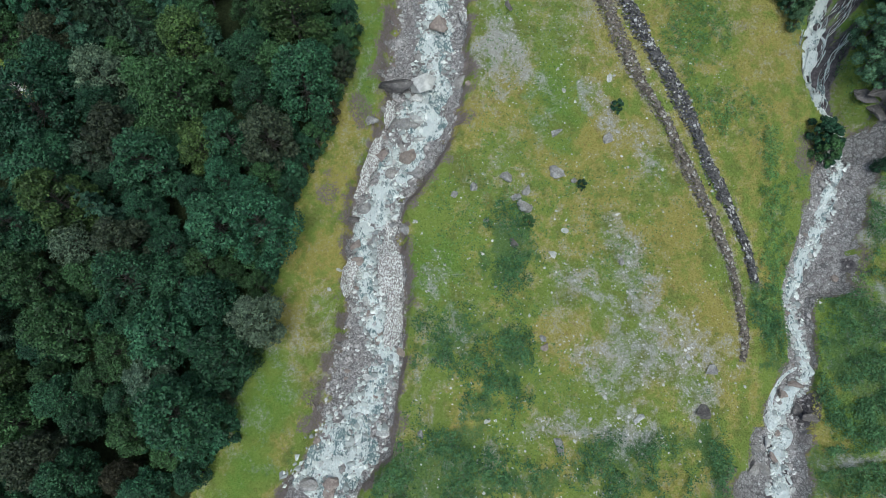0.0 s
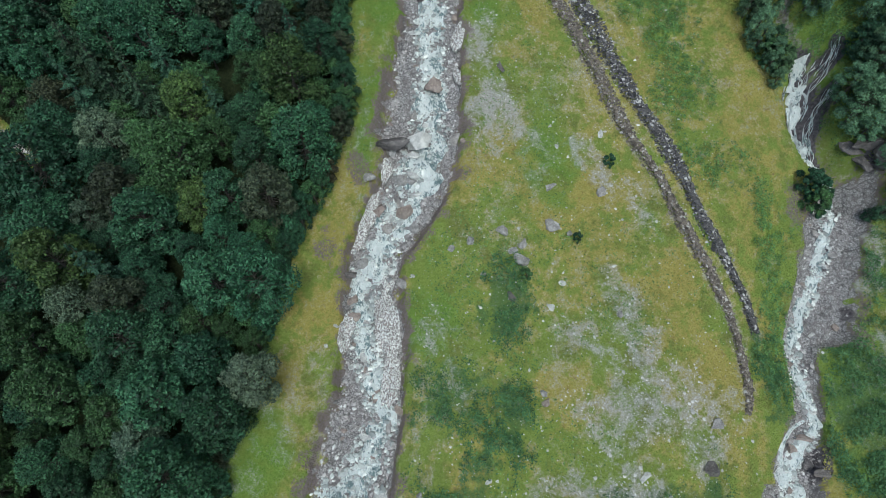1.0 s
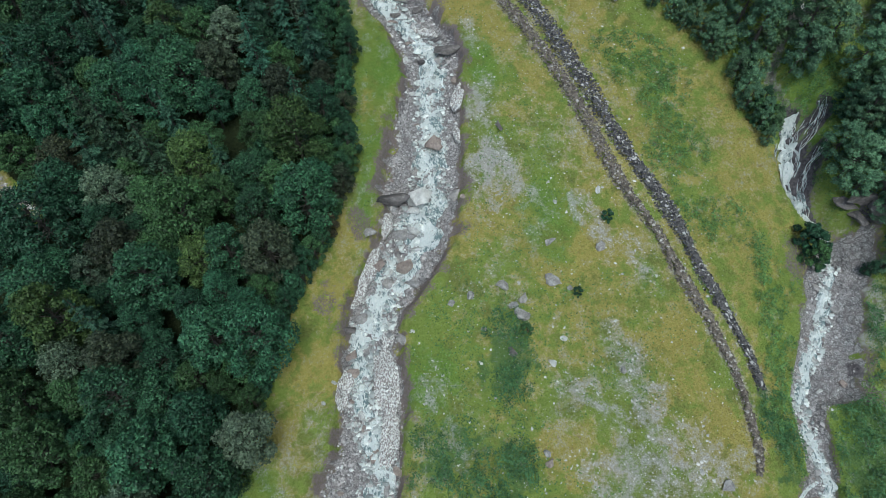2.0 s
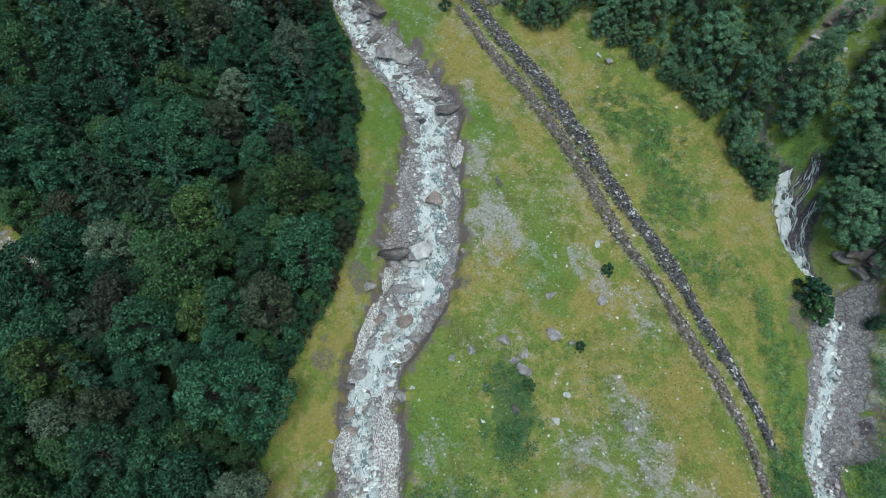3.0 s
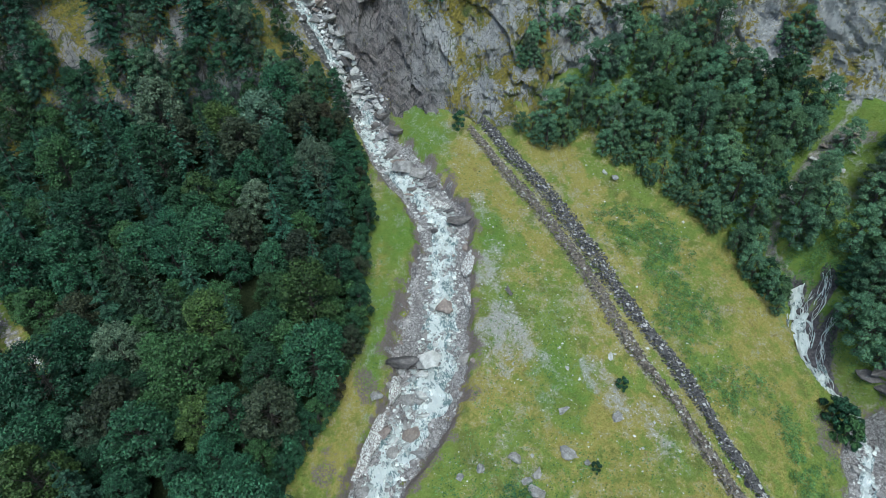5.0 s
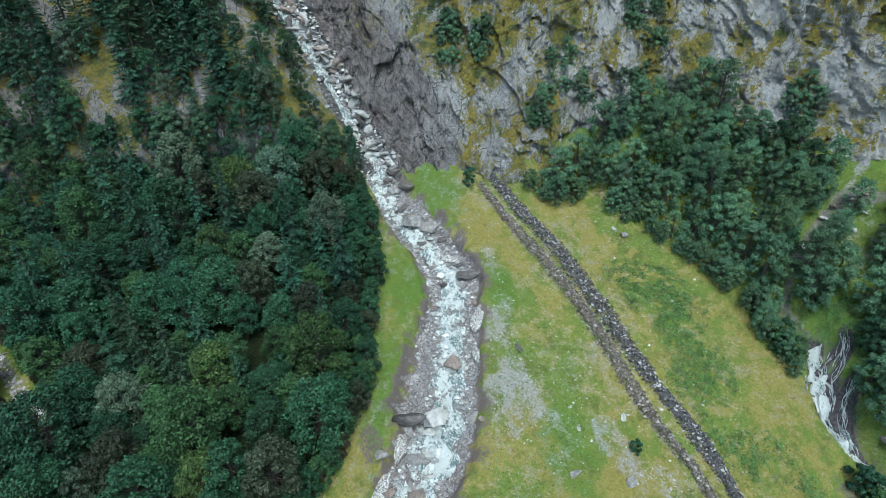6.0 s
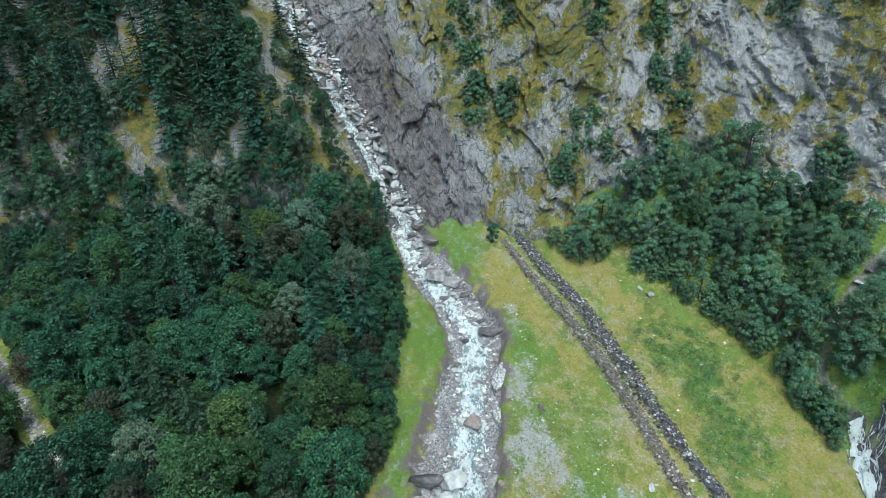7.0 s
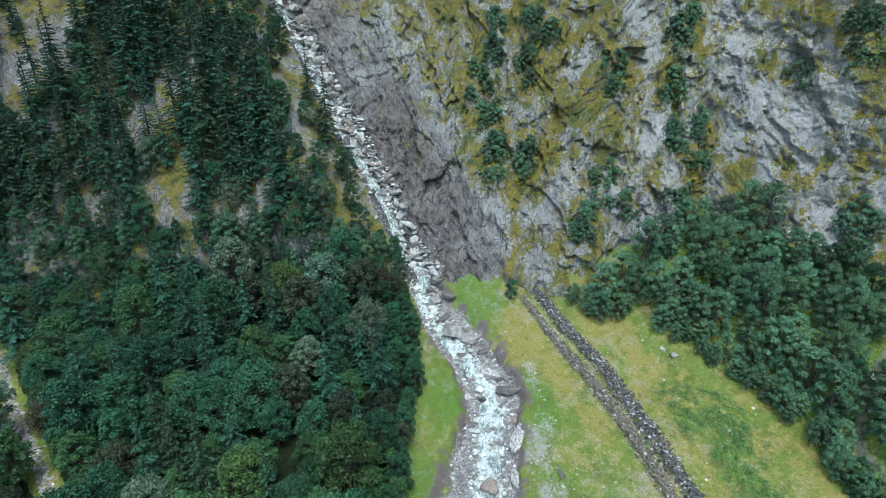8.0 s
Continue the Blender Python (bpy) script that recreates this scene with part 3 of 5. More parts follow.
def build_ground():
    xs = np.concatenate([-150 - np.geomspace(4, 3200, 16)[::-1], np.arange(-150, -84, 1.2), np.arange(-84, 84, 0.5), np.arange(84, 150.1, 1.2), 150 + np.geomspace(4, 3200, 16)])
    ys = np.concatenate([-45 - np.geomspace(4, 3200, 16)[::-1], np.arange(-45, 122.1, 0.45), 122 + np.geomspace(4, 3200, 12)])
    x, y = np.meshgrid(xs, ys, indexing="ij")
    z = ground(x, y)
    me = mesh_of("ground", np.stack([x, y, z], -1).reshape(-1, 3), sheet(len(xs), len(ys)), GROUND, True)
    main, _ = bed(x, y, MAIN)
    side, _ = bed(x, y, SIDE)
    fall, _ = bed(x, y, FALL)
    slide, _ = bed(x, y, SLIDE)
    ragged = 0.17 * rough(x, y, 2.2, 4, 61, 0.6)
    rockface = np.minimum.reduce([to_line(x, y, p)[0] - w for p, w in zip(STRANDS, (0.5, 0.2, 0.3, 0.6, 0.3, 0.0))] + [to_line(x, y, [p[:2] for p in FALL[3:]])[0] - 0.9])
    wet = np.maximum.reduce([smooth(0.94, 0.80, main + ragged), smooth(1.08, 0.92, side + ragged)])
    banks = np.maximum.reduce([smooth(1.30, 1.0, main + 2.0 * ragged), smooth(1.3, 1.0, side + 2 * ragged), 0.6 * smooth(1.05, 0.8, fall + ragged)])
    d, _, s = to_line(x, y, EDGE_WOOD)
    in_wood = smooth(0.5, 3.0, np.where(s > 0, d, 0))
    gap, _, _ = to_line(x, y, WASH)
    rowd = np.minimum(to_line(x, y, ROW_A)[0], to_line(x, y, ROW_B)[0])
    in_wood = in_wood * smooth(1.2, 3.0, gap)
    d, _, s = to_line(x, y, TALUS)
    store(me, "gravel", np.maximum.reduce([0.70 * patches(x, y, GRAVEL, 71), 1.15 * patches(x, y, [(7.2, 57.5, 2.6, 5.0, 0), (10.6, 58.5, 1.3, 4.2, -30), (22.9, 20.8, 5.6, 0.7, 35), (66.5, 38, 2.2, 8, 15)], 79), 0.55 * smooth(1.6, 0.7, gap), 1.5 * smooth(1.3, 0.8, slide + 2 * ragged), 1.1 * smooth(0.9, 0.4, to_line(x, y, RUNNEL)[0] + 2 * ragged), 0.45 * smooth(2.2, 1.0, rowd), 0.12 + 0.26 * rough(x, y, 13, 5, 75, 0.6)]))
    store(me, "scrub", np.maximum(patches(x, y, SCRUBS[:8] + SCRUBS[12:16] + SCRUBS[17:], 72), 0.45 * patches(x, y, SCRUBS[8:12] + SCRUBS[16:17], 72)))
    store(me, "dry", np.maximum.reduce([0.95 * patches(x, y, DRIES, 73), 0.6 * smooth(4.5, 2.0, rowd), 0.24 + 0 * x]))
    store(me, "lush", np.maximum(0.75 * patches(x, y, LUSH, 74), 0.55 * smooth(4, 14, np.where(s > 0, d, 0))))
    scarp = np.minimum.reduce([to_line(x, y, p)[0] for p in SCARPS])
    store(me, "soil", np.maximum.reduce([0.85 * banks, smooth(1.3, 0.5, scarp + 3 * ragged), 0.6 * smooth(1.8, 1.0, slide + 2 * ragged), patches(x, y, [(-16.5, 38, 1.9, 3.4, 10), (-14, 34, 1.5, 3, 0), (-13, 50, 1.5, 2.5, 0), (56, 44, 2.5, 4, 0)], 76)]))
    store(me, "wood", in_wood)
    store(me, "bed", wet)
    md, mm, _ = to_line(x, y, MAIN)
    sd, sm, _ = to_line(x, y, SIDE)
    damp = np.maximum(0.40 * smooth(1.5, 0.9, md / mm[2] + 2 * ragged), 0.62 * smooth(1.7, 1.0, sd / sm[2] + 2 * ragged))
    store(me, "wetrock", np.maximum.reduce([damp, 0.9 * patches(x, y, [(53.0, 6.2, 1.4, 2.4, 10), (62.2, 27.2, 1.1, 2.0, -30), (68, 50.5, 3, 2, 0)], 78), 0.55 * smooth(1.0, 0.3, scarp + 3 * ragged), 0.9 * smooth(0.8, 0.0, rockface + 3.0 * ragged), 0.3 * smooth(1.25, 1.08, main + ragged) * smooth(0.85, 1.0, main + ragged) * smooth(-0.3, 0.5, rough(x, y, 6, 2, 64))]))
    ob = part("ground", me, None)
    return tagged(ob, "grassy alluvial fan with gravel patches, stream beds and dry yellow grass", "ground", kind="structure")


ROW_A = [(4.4, 102.5), (7.6, 97.3), (10.4, 92.7), (13.1, 89), (16.4, 84.4), (19.2, 79.6), (21.4, 75.6), (23.2, 71.8), (25.4, 66.9), (27.5, 61.4), (31.1, 53.3), (34.6, 46.9), (37.1, 39.9), (40.4, 33.3), (42.6, 27.7), (43.7, 22.2), (44.1, 16.6), (43.5, 13.3)]
ROW_B = [(5.3, 106.6), (8.3, 102.5), (11.0, 98), (14.3, 93.5), (17.4, 89.6), (20, 85.2), (21.9, 81.5), (24.1, 77.4), (25.9, 73.4), (27.6, 70), (28.9, 66.8), (31.9, 60.9), (35.5, 54.1), (38.1, 47.8), (40.2, 40.9), (43.1, 35.1), (45.6, 29.6), (46.8, 24.8)]
build_ground()


# on the wall, across and up: mossy stretches and bare slabs
MOSSY = [(-4, 17, 4, 8, 0), (1, 8, 4, 6, 0), (16, 30, 4, 9, 15), (20, 20, 4, 10, 0), (40, 26, 3.5, 16, 0), (41, 10, 3, 8, 0), (13, 33, 4, 6, 20), (-10, 45, 3, 10, 0), (34, 28, 3, 14, 0), (47, 6, 4, 5, 0), (4, 30, 5, 8, 0), (57, 38, 5, 8, 0), (16, 46, 5, 5, 15), (54, 10, 3, 3, 0), (8, 24, 3, 5, 0)]
SLABS = [(75, 6, 7, 9, 0), (53, 20, 3.5, 9, 10), (51, 11, 2.2, 6, 0), (58.5, 18, 6, 7, 0), (67, 12, 5, 7, 0), (62, 4, 4, 4, 0), (26, 46, 3, 4, 0), (29, 33, 2.4, 7, 0), (30, 20, 2.8, 8, 15), (33, 6, 3.5, 6, 0), (14, 41, 2.5, 3, 0), (11.3, 19, 3.5, 4, 0), (9, 11, 2.5, 5, 0), (45, 12, 1.8, 5, 0), (9, 4, 4, 3, 0), (60, 30, 6, 5, 0), (47, 34, 5, 5, 0), (22, 12, 2, 5, 0), (-106, 41, 4, 5, 0), (-105, 22, 4, 7, 0), (-92, 18, 3, 3, 0), (-117, 54, 5, 4, 0), (-110, 57, 5, 5, 0), (-56, 35, 2, 7, 0), (-61, 30, 4, 4, 0)]


def build_wall():
    xs = np.concatenate([-150 - np.geomspace(4, 700, 10)[::-1], np.arange(-150, -72, 0.6), np.arange(-72, 98, 0.36), np.arange(98, 150.1, 0.8), 150 + np.geomspace(4, 700, 10)])
    vs = np.concatenate([np.arange(-5, 66, 0.36), np.arange(66, 92, 0.8), 92 + np.geomspace(3, 160, 14)])
    x, v = np.meshgrid(xs, vs, indexing="ij")
    y = wall(x, v)
    x2 = x - 0.5 * rough(y, v * 0.5, 3.0, 3, 57) * smooth(2, 8, np.abs(x - gully(v)))
    z = foot_height(xs)[:, None] + v
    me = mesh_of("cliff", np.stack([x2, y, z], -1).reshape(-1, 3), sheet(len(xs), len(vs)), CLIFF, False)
    off = x - gully(v)
    store(me, "bed", smooth(4.2, 3.0, np.abs(off - 0.3) + 0.9 * rough(x, v, 3, 3, 63)))
    left = smooth(-3, -8, off)
    right = smooth(15, 45, x)
    store(me, "moss", -0.10 * left + 0.18 * patches(x, v, MOSSY, 66) - 0.52 * patches(x, v, SLABS, 67) - 0.75 * smooth(27, 14, off + 4 * rough(x, v, 10, 3, 70)) * smooth(-2, 2, off) + 0.36 + 0.20 * rough(x, v, 20, 3, 68))
    store(me, "pale", patches(x, v, SLABS, 67) * smooth(8, 20, x))
    store(me, "stain", np.maximum(0.45 * left, smooth(27, 12, off) * smooth(0, 4, off) * (0.75 + 0.4 * rough(x, v, 9, 3, 69))))
    ob = part("cliff", me, None)
    return tagged(ob, "tall grey cliff with ochre moss, ledges, dark wet streaks and painted crack shade", "cliff", kind="structure")


build_wall()


# ---- running water ----
def along(line, step):
    """Places every step metres along a polyline, smoothed, with its other columns, and the unit direction."""
    p = np.array(line, float)
    s = np.concatenate([[0], np.cumsum(np.hypot(*np.diff(p[:, :2], axis=0).T))])
    q = np.arange(0, s[-1], step)
    out = np.stack([np.interp(q, s, p[:, k]) for k in range(p.shape[1])], 1)
    for _ in range(max(1, int(2.0 / step))):
        out[1:-1] = (out[:-2] + 2 * out[1:-1] + out[2:]) / 4
    way = np.gradient(out[:, :2], axis=0)
    return out, way / np.linalg.norm(way, axis=1, keepdims=True)


def ribbon(name, rows, way, half, lift, seed, foam, label, across=17, wander=0.0, bite=0.24, threads=0):
    """A sheet of running water laid over the bed, wavy and ragged at its edges."""
    t = np.linspace(-1, 1, across)
    n = len(rows)
    s = np.arange(n)
    shift = wander * rough(s * 0.4, s * 0.0 + seed, 5, 3, seed)
    wide = half * (1 + 0.35 * rough(s * 0.4, s * 0.0, 3, 2, seed + 5))
    x = rows[:, 0][:, None] - way[:, 1][:, None] * (t * wide[:, None] + shift[:, None])
    y = rows[:, 1][:, None] + way[:, 0][:, None] * (t * wide[:, None] + shift[:, None])
    z = ground(x, y)
    centre = z[:, across // 4: -across // 4].mean(1)
    for _ in range(3):
        centre[1:-1] = (centre[:-2] + 2 * centre[1:-1] + centre[2:]) / 4
    z = 0.55 * centre[:, None] + 0.45 * z + lift - 0.35 * np.abs(t) ** 4
    z = z + bite * rough(x, y, 1.4, 3, seed + 9)
    me = mesh_of(name, np.stack([x, y, z], -1).reshape(-1, 3), sheet(n, across), WATER, True)
    slope = np.abs(np.gradient(centre)) / 0.4
    white = np.zeros((n, across))
    for k in range(threads):
        mid = 0.75 * rough(s * 0.4, s * 0.0 + 31 * k, 6, 3, seed + 11 + k)
        thick = 0.16 + 0.14 * rough(s * 0.4, s * 0.0 + 17 * k, 3, 2, seed + 21 + k)
        white = np.maximum(white, np.exp(-((t[None] - mid[:, None]) / thick.clip(0.06, 1)[:, None]) ** 2) * (0.75 + 0.35 * rough(s * 0.4, s * 0.0 + 7 * k, 4, 2, seed + 41 + k))[:, None])
    store(me, "foam", (foam + 0.25 * smooth(0.1, 0.5, slope))[:, None] + 0.55 * white)
    ob = part(name, me, None)
    return tagged(ob, label, "stream", kind="structure")


rows, way = along(MAIN[1:], 0.3)
ribbon("water", rows, way, rows[:, 4] * np.interp(rows[:, 1], [20, 50, 70, 90], [1.0, 1.2, 1.1, 1.0]), 0.24, 3, -0.05, "milky glacial stream rushing white between boulders", wander=0.4, bite=0.36, across=37, threads=3)
rows, way = along(SIDE[1:], 0.3)
ribbon("water", rows, way, rows[:, 4] * 1.15, 0.28, 13, np.interp(rows[:, 1], [14, 22], [0.10, -0.04]), "narrow white side stream over stones", wander=0.8, bite=0.40, across=25, threads=3)
# a loop of it round the rocks of its step
rows, way = along([(53.4, 13.0), (51.4, 12.0), (49.4, 10.6), (48.2, 8.6), (48.3, 6.2)], 0.3)
ribbon("water", rows, way, 0.5 + 0 * rows[:, 0], 0.30, 14, 0.12, "white side arm of the stream looping round rocks", across=9, bite=0.3)
# the fall: a white veil torn by dark rock, and braids that part and meet again
rows, way = along([p[:2] + (p[4],) for p in FALL], 0.2)
ribbon("waterfall", rows, way, rows[:, 2] * 1.15, 0.34, 22, 0.10, "white waterfall over dark rock steps", across=31, wander=0.1, bite=0.62)
for k in range(5):
    rows, way = along([p[:2] + (p[4],) for p in FALL], 0.2)
    t = np.arange(len(rows)) * 0.2
    shift = rows[:, 2] * (0.55 * np.sin(t * 0.5 + 2.4 * k) + 0.75 * rough(t, 0 * t + 7 * k, 1.8, 3, 35 + k))
    rows[:, 0], rows[:, 1] = rows[:, 0] - way[:, 1] * shift, rows[:, 1] + way[:, 0] * shift
    half = rows[:, 2] * (0.10 + 0.14 * rough(t, 0 * t + 3 * k, 1.3, 3, 45 + k)).clip(0.03, 0.4)
    ribbon("waterfall", rows, way, half, 0.34 + 0.03 * k, 23 + k, 0.16, "white braided waterfall over dark rock steps", across=7, wander=0.12, bite=0.34)
for k, strand in enumerate(STRANDS):
    for j in range(4):
        rows, way = along(strand, 0.2)
        t = np.arange(len(rows)) * 0.2
        half = (0.030 + 0.075 * rough(t, 0 * t + 5 * k + 2 * j, 0.8, 3, 55 + k + 3 * j)).clip(0.008, 0.16)
        ribbon("water_strand", rows, way, half, 0.24, 31 + k + 40 * j, 0.0, "thin white strand of falling water on dark rock", across=5, wander=0.55, bite=0.30)


def build_cascade():
    """The stream where it comes down the gully in the mountain wall."""
    vs = np.arange(-3, 75, 0.4)
    t = np.linspace(-1, 1, 15)
    half = 0.85 * (1 + 0.5 * rough(vs, vs * 0, 4, 2, 81))
    x = gully(vs)[:, None] - 1.5 * smooth(2, 8, vs)[:, None] + 0.7 * rough(vs, vs * 0, 6, 3, 82)[:, None] + t * half[:, None]
    v = vs[:, None] + 0 * t
    y = wall(x, v) - 0.55 + 0.3 * np.abs(t) ** 4 + 0.15 * rough(x, v, 1.3, 3, 83)
    z = foot_height(x) + v
    me = mesh_of("cascade", np.stack([x, y, z], -1)[:, ::1].reshape(-1, 3), sheet(len(vs), 15)[:, ::-1], WATER, True)
    store(me, "foam", 0.02 + 0 * x)
    tagged(part("cascade", me, None), "white cascade down a steep bouldery gully", "stream", kind="structure")


build_cascade()


# ---- stones ----
def stone_shape(seed, flat=0.75, fine=2):
    """A sharp-edged boulder of about unit half size: a split block of rock, its edges worn and its faces uneven."""
    r = random.Random(seed)
    bm = bmesh.new()
    for k in range(9 + 2 * fine):
        up = r.uniform(-0.9, 0.9)
        a = 2.39996 * k + r.uniform(-0.7, 0.7)
        out = (1 - up * up) ** 0.30 * r.uniform(0.62, 1.15)
        bm.verts.new((out * math.cos(a) * 1.05, out * math.sin(a) * 0.95, flat * up * r.uniform(0.7, 1.15)))
    hull = bmesh.ops.convex_hull(bm, input=bm.verts)
    bmesh.ops.delete(bm, geom=list({g for g in hull["geom_interior"] + hull["geom_unused"] if isinstance(g, bmesh.types.BMVert)}), context="VERTS")
    bmesh.ops.dissolve_limit(bm, angle_limit=radians(22), verts=bm.verts, edges=bm.edges)
    if fine > 1:
        bmesh.ops.bevel(bm, geom=list(bm.edges), offset=0.05, segments=1, affect="EDGES")
        bmesh.ops.triangulate(bm, faces=bm.faces)
        for longest in (0.35, 0.30):
            bmesh.ops.subdivide_edges(bm, edges=[e for e in bm.edges if e.calc_length() > longest], cuts=1)
            bmesh.ops.triangulate(bm, faces=bm.faces)
        for v in bm.verts:
            v.co *= 1 + 0.16 * noise.noise(v.co * 2.3 + Vector((seed, 0, 0)))
            v.co += 0.028 * Vector((r.uniform(-1, 1), r.uniform(-1, 1), r.uniform(-1, 1)))
    return bm


def stone_mesh(name, seed, material, flat=0.75, fine=2):
    bm = stone_shape(seed, flat, fine)
    me = bpy.data.meshes.new(name)
    bm.to_mesh(me)
    bm.free()
    me.materials.append(material)
    return me


SHAPES = {m.name: [stone_mesh("boulder", 11 * k + 3, m, 0.6 + 0.07 * (k % 4)) for k in range(9)] for m in (GREY, DARK, BROWN, PALE)}


ANGULAR = {m.name: [stone_mesh("boulder", 23 * k + 9, m, 0.75, 1) for k in range(6)] for m in (GREY, DARK, BROWN, PALE)}


def lay_stone(name, x, y, rx, ry, material, label, group, rnd, sink=0.25, turn=None, tall=None, shapes=None, lean=14):
    ob = new(name, rnd.choice((shapes or SHAPES)[material.name]))
    tall = tall or 0.8 * min(rx, ry)
    z = float(ground(x, y)) + tall * (0.55 - sink)
    ob.matrix_world = pose(x, y, z, rnd.uniform(-lean, lean), rnd.uniform(-lean, lean), rnd.uniform(0, 360) if turn is None else turn) @ Matrix.Diagonal((rx, ry, tall, 1))
    return tagged(ob, label, "boulder", group)


LABELS = {"grey_boulder": "angular grey boulder", "wet_dark_boulder": "wet dark boulder", "brown_boulder": "brownish weathered boulder", "pale_boulder": "pale whitish boulder"}
rnd = random.Random(5)
# large boulders of the main bed: x, y, half sizes; and their rock
for (x, y, rx, ry), m in zip([(-0.8, 64, 1.7, 1.9), (-7.8, 54.2, 3.6, 2.5), (-3.1, 54.3, 2.3, 2.0), (-5.5, 43.4, 1.5, 1.4), (-6.2, 48.5, 1.5, 1.2), (-10.7, 48, 1.1, 1.2), (-7.9, 33, 0.9, 0.9), (-13, 29.9, 1.1, 0.9),
                              (-12.6, 27.3, 1.2, 1.0), (-11.7, 35.5, 1.2, 1.1), (-13.6, 33.8, 1.4, 0.9), (-4.2, 49, 1.3, 1.0), (-4, 46.3, 1.3, 0.9), (-4.2, 40.8, 1.2, 1.0), (-8, 40.7, 1.1, 1.2), (-15.3, -3, 1.5, 1.2),
                              (-18.2, -3.4, 1.5, 0.9), (-7.5, 12.1, 0.7, 1.0), (-2.6, 79.5, 1.0, 0.8), (-3.7, 86, 1.2, 0.9), (-7.3, 89, 1.1, 0.8), (-10, 95, 1.9, 1.6), (-14.6, 107, 1.9, 1.6), (-11.4, 102.5, 2.0, 1.4)],
                             (BROWN, DARK, PALE, BROWN, GREY, GREY, GREY, BROWN, BROWN, GREY, DARK, PALE, PALE, GREY, GREY, BROWN, GREY, GREY, DARK, GREY, DARK, BROWN, DARK, DARK)):
    lay_stone("boulder", x, y, rx, ry, m, LABELS[m.name] + " lying in the stream bed", "large stream boulders", rnd, 0.12, rnd.uniform(-30, 30), 1.1 * min(rx, ry), ANGULAR if m in (DARK, PALE) else SHAPES)
# tilted slabs along the undercut bank of the upper bed
for x, y, rx, ry, m in ((1.7, 81.6, 3.0, 1.7, DARK), (-9.2, 93.8, 2.6, 2.2, GREY), (-6.3, 92.2, 2.3, 2.0, GREY), (-3.4, 89.8, 1.5, 1.0, DARK), (-12.2, 97.8, 1.8, 1.3, DARK), (-14.2, 102, 1.8, 1.4, GREY), (3.1, 76, 0.9, 1.6, BROWN), (-9.5, 44, 1.1, 1.6, BROWN), (-0.2, 84.0, 1.4, 0.8, DARK), (-15.6, 104.5, 1.5, 1.1, DARK)):
    lay_stone("boulder", x, y, rx, ry, m, LABELS[m.name].replace("boulder", "slab") + " along the eroded stream bank", "bank slabs", rnd, 0.2, rnd.uniform(15, 45), 0.9 * min(rx, ry), ANGULAR, 14)
# boulders scattered over both beds
main_rows, main_way = along(MAIN[1:], 1.0)
side_rows, side_way = along(SIDE[1:], 1.0)
for rows, way, count, big in ((main_rows, main_way, 260, 1.0), (side_rows, side_way, 80, 0.95)):
    for k in range(count):
        i = rnd.randrange(len(rows))
        off = rnd.uniform(-0.85, 0.85)
        off = off * (rows[i, 2] if off > 0 else rows[i, 3]) if k % 5 < 2 else rnd.gauss(0, 1.0) * rows[i, 4]
        x, y = rows[i, 0] - way[i, 1] * off, rows[i, 1] + way[i, 0] * off
        r = big * min(1.35, 0.28 + rnd.expovariate(4.2))
        m = rnd.choice((GREY, GREY, GREY, BROWN, PALE, PALE, PALE))
        lay_stone("boulder", x, y, r, r * rnd.uniform(0.6, 1.0), m, LABELS[m.name] + " among stream rubble", "stream boulders", rnd, 0.2)
# boulders on the meadow
for (x, y, rx, ry), m in zip([(12.1, 34.8, 1.5, 1.4), (9.7, 39.5, 1.1, 1.1), (16.9, 40, 1.5, 1.3), (19.6, 38.9, 0.7, 0.6), (12.4, 37.4, 0.9, 0.8), (10.9, 36.5, 0.8, 0.8), (4.6, 38.2, 0.7, 1.1), (16.1, 28.1, 0.8, 0.7),
                              (14.3, 16, 0.7, 0.7), (14.4, 14.8, 0.7, 0.7), (25.7, 55, 0.9, 0.5), (18.6, 52.9, 0.5, 0.5), (6.4, 33.1, 0.6, 0.5), (10.4, 29.7, 1.0, 0.7), (34.9, 13.5, 0.5, 0.4), (-16.5, 22.9, 0.5, 0.4),
                              (1.7, 37, 0.7, 0.7), (18, 31.6, 0.5, 0.7), (25, 45.5, 1.1, 1.0), (17.3, 46.4, 1.1, 0.7), (-3.2, 3.2, 0.7, 0.6), (6.1, 4.9, 0.7, 0.4), (15.9, 1.8, 1.5, 0.8), (27.1, 5.3, 1.0, 0.6)],
                             (GREY, GREY, GREY, GREY, GREY, GREY, GREY, PALE, GREY, BROWN, PALE, PALE, GREY, DARK, PALE, PALE, GREY, PALE, GREY, GREY, GREY, PALE, GREY, PALE)):
    lay_stone("field_stone", x, y, 0.95 * rx, 0.95 * ry, m, LABELS[m.name] + " half sunk in meadow grass", "meadow boulders", rnd, 0.22, None, 1.1 * min(rx, ry))
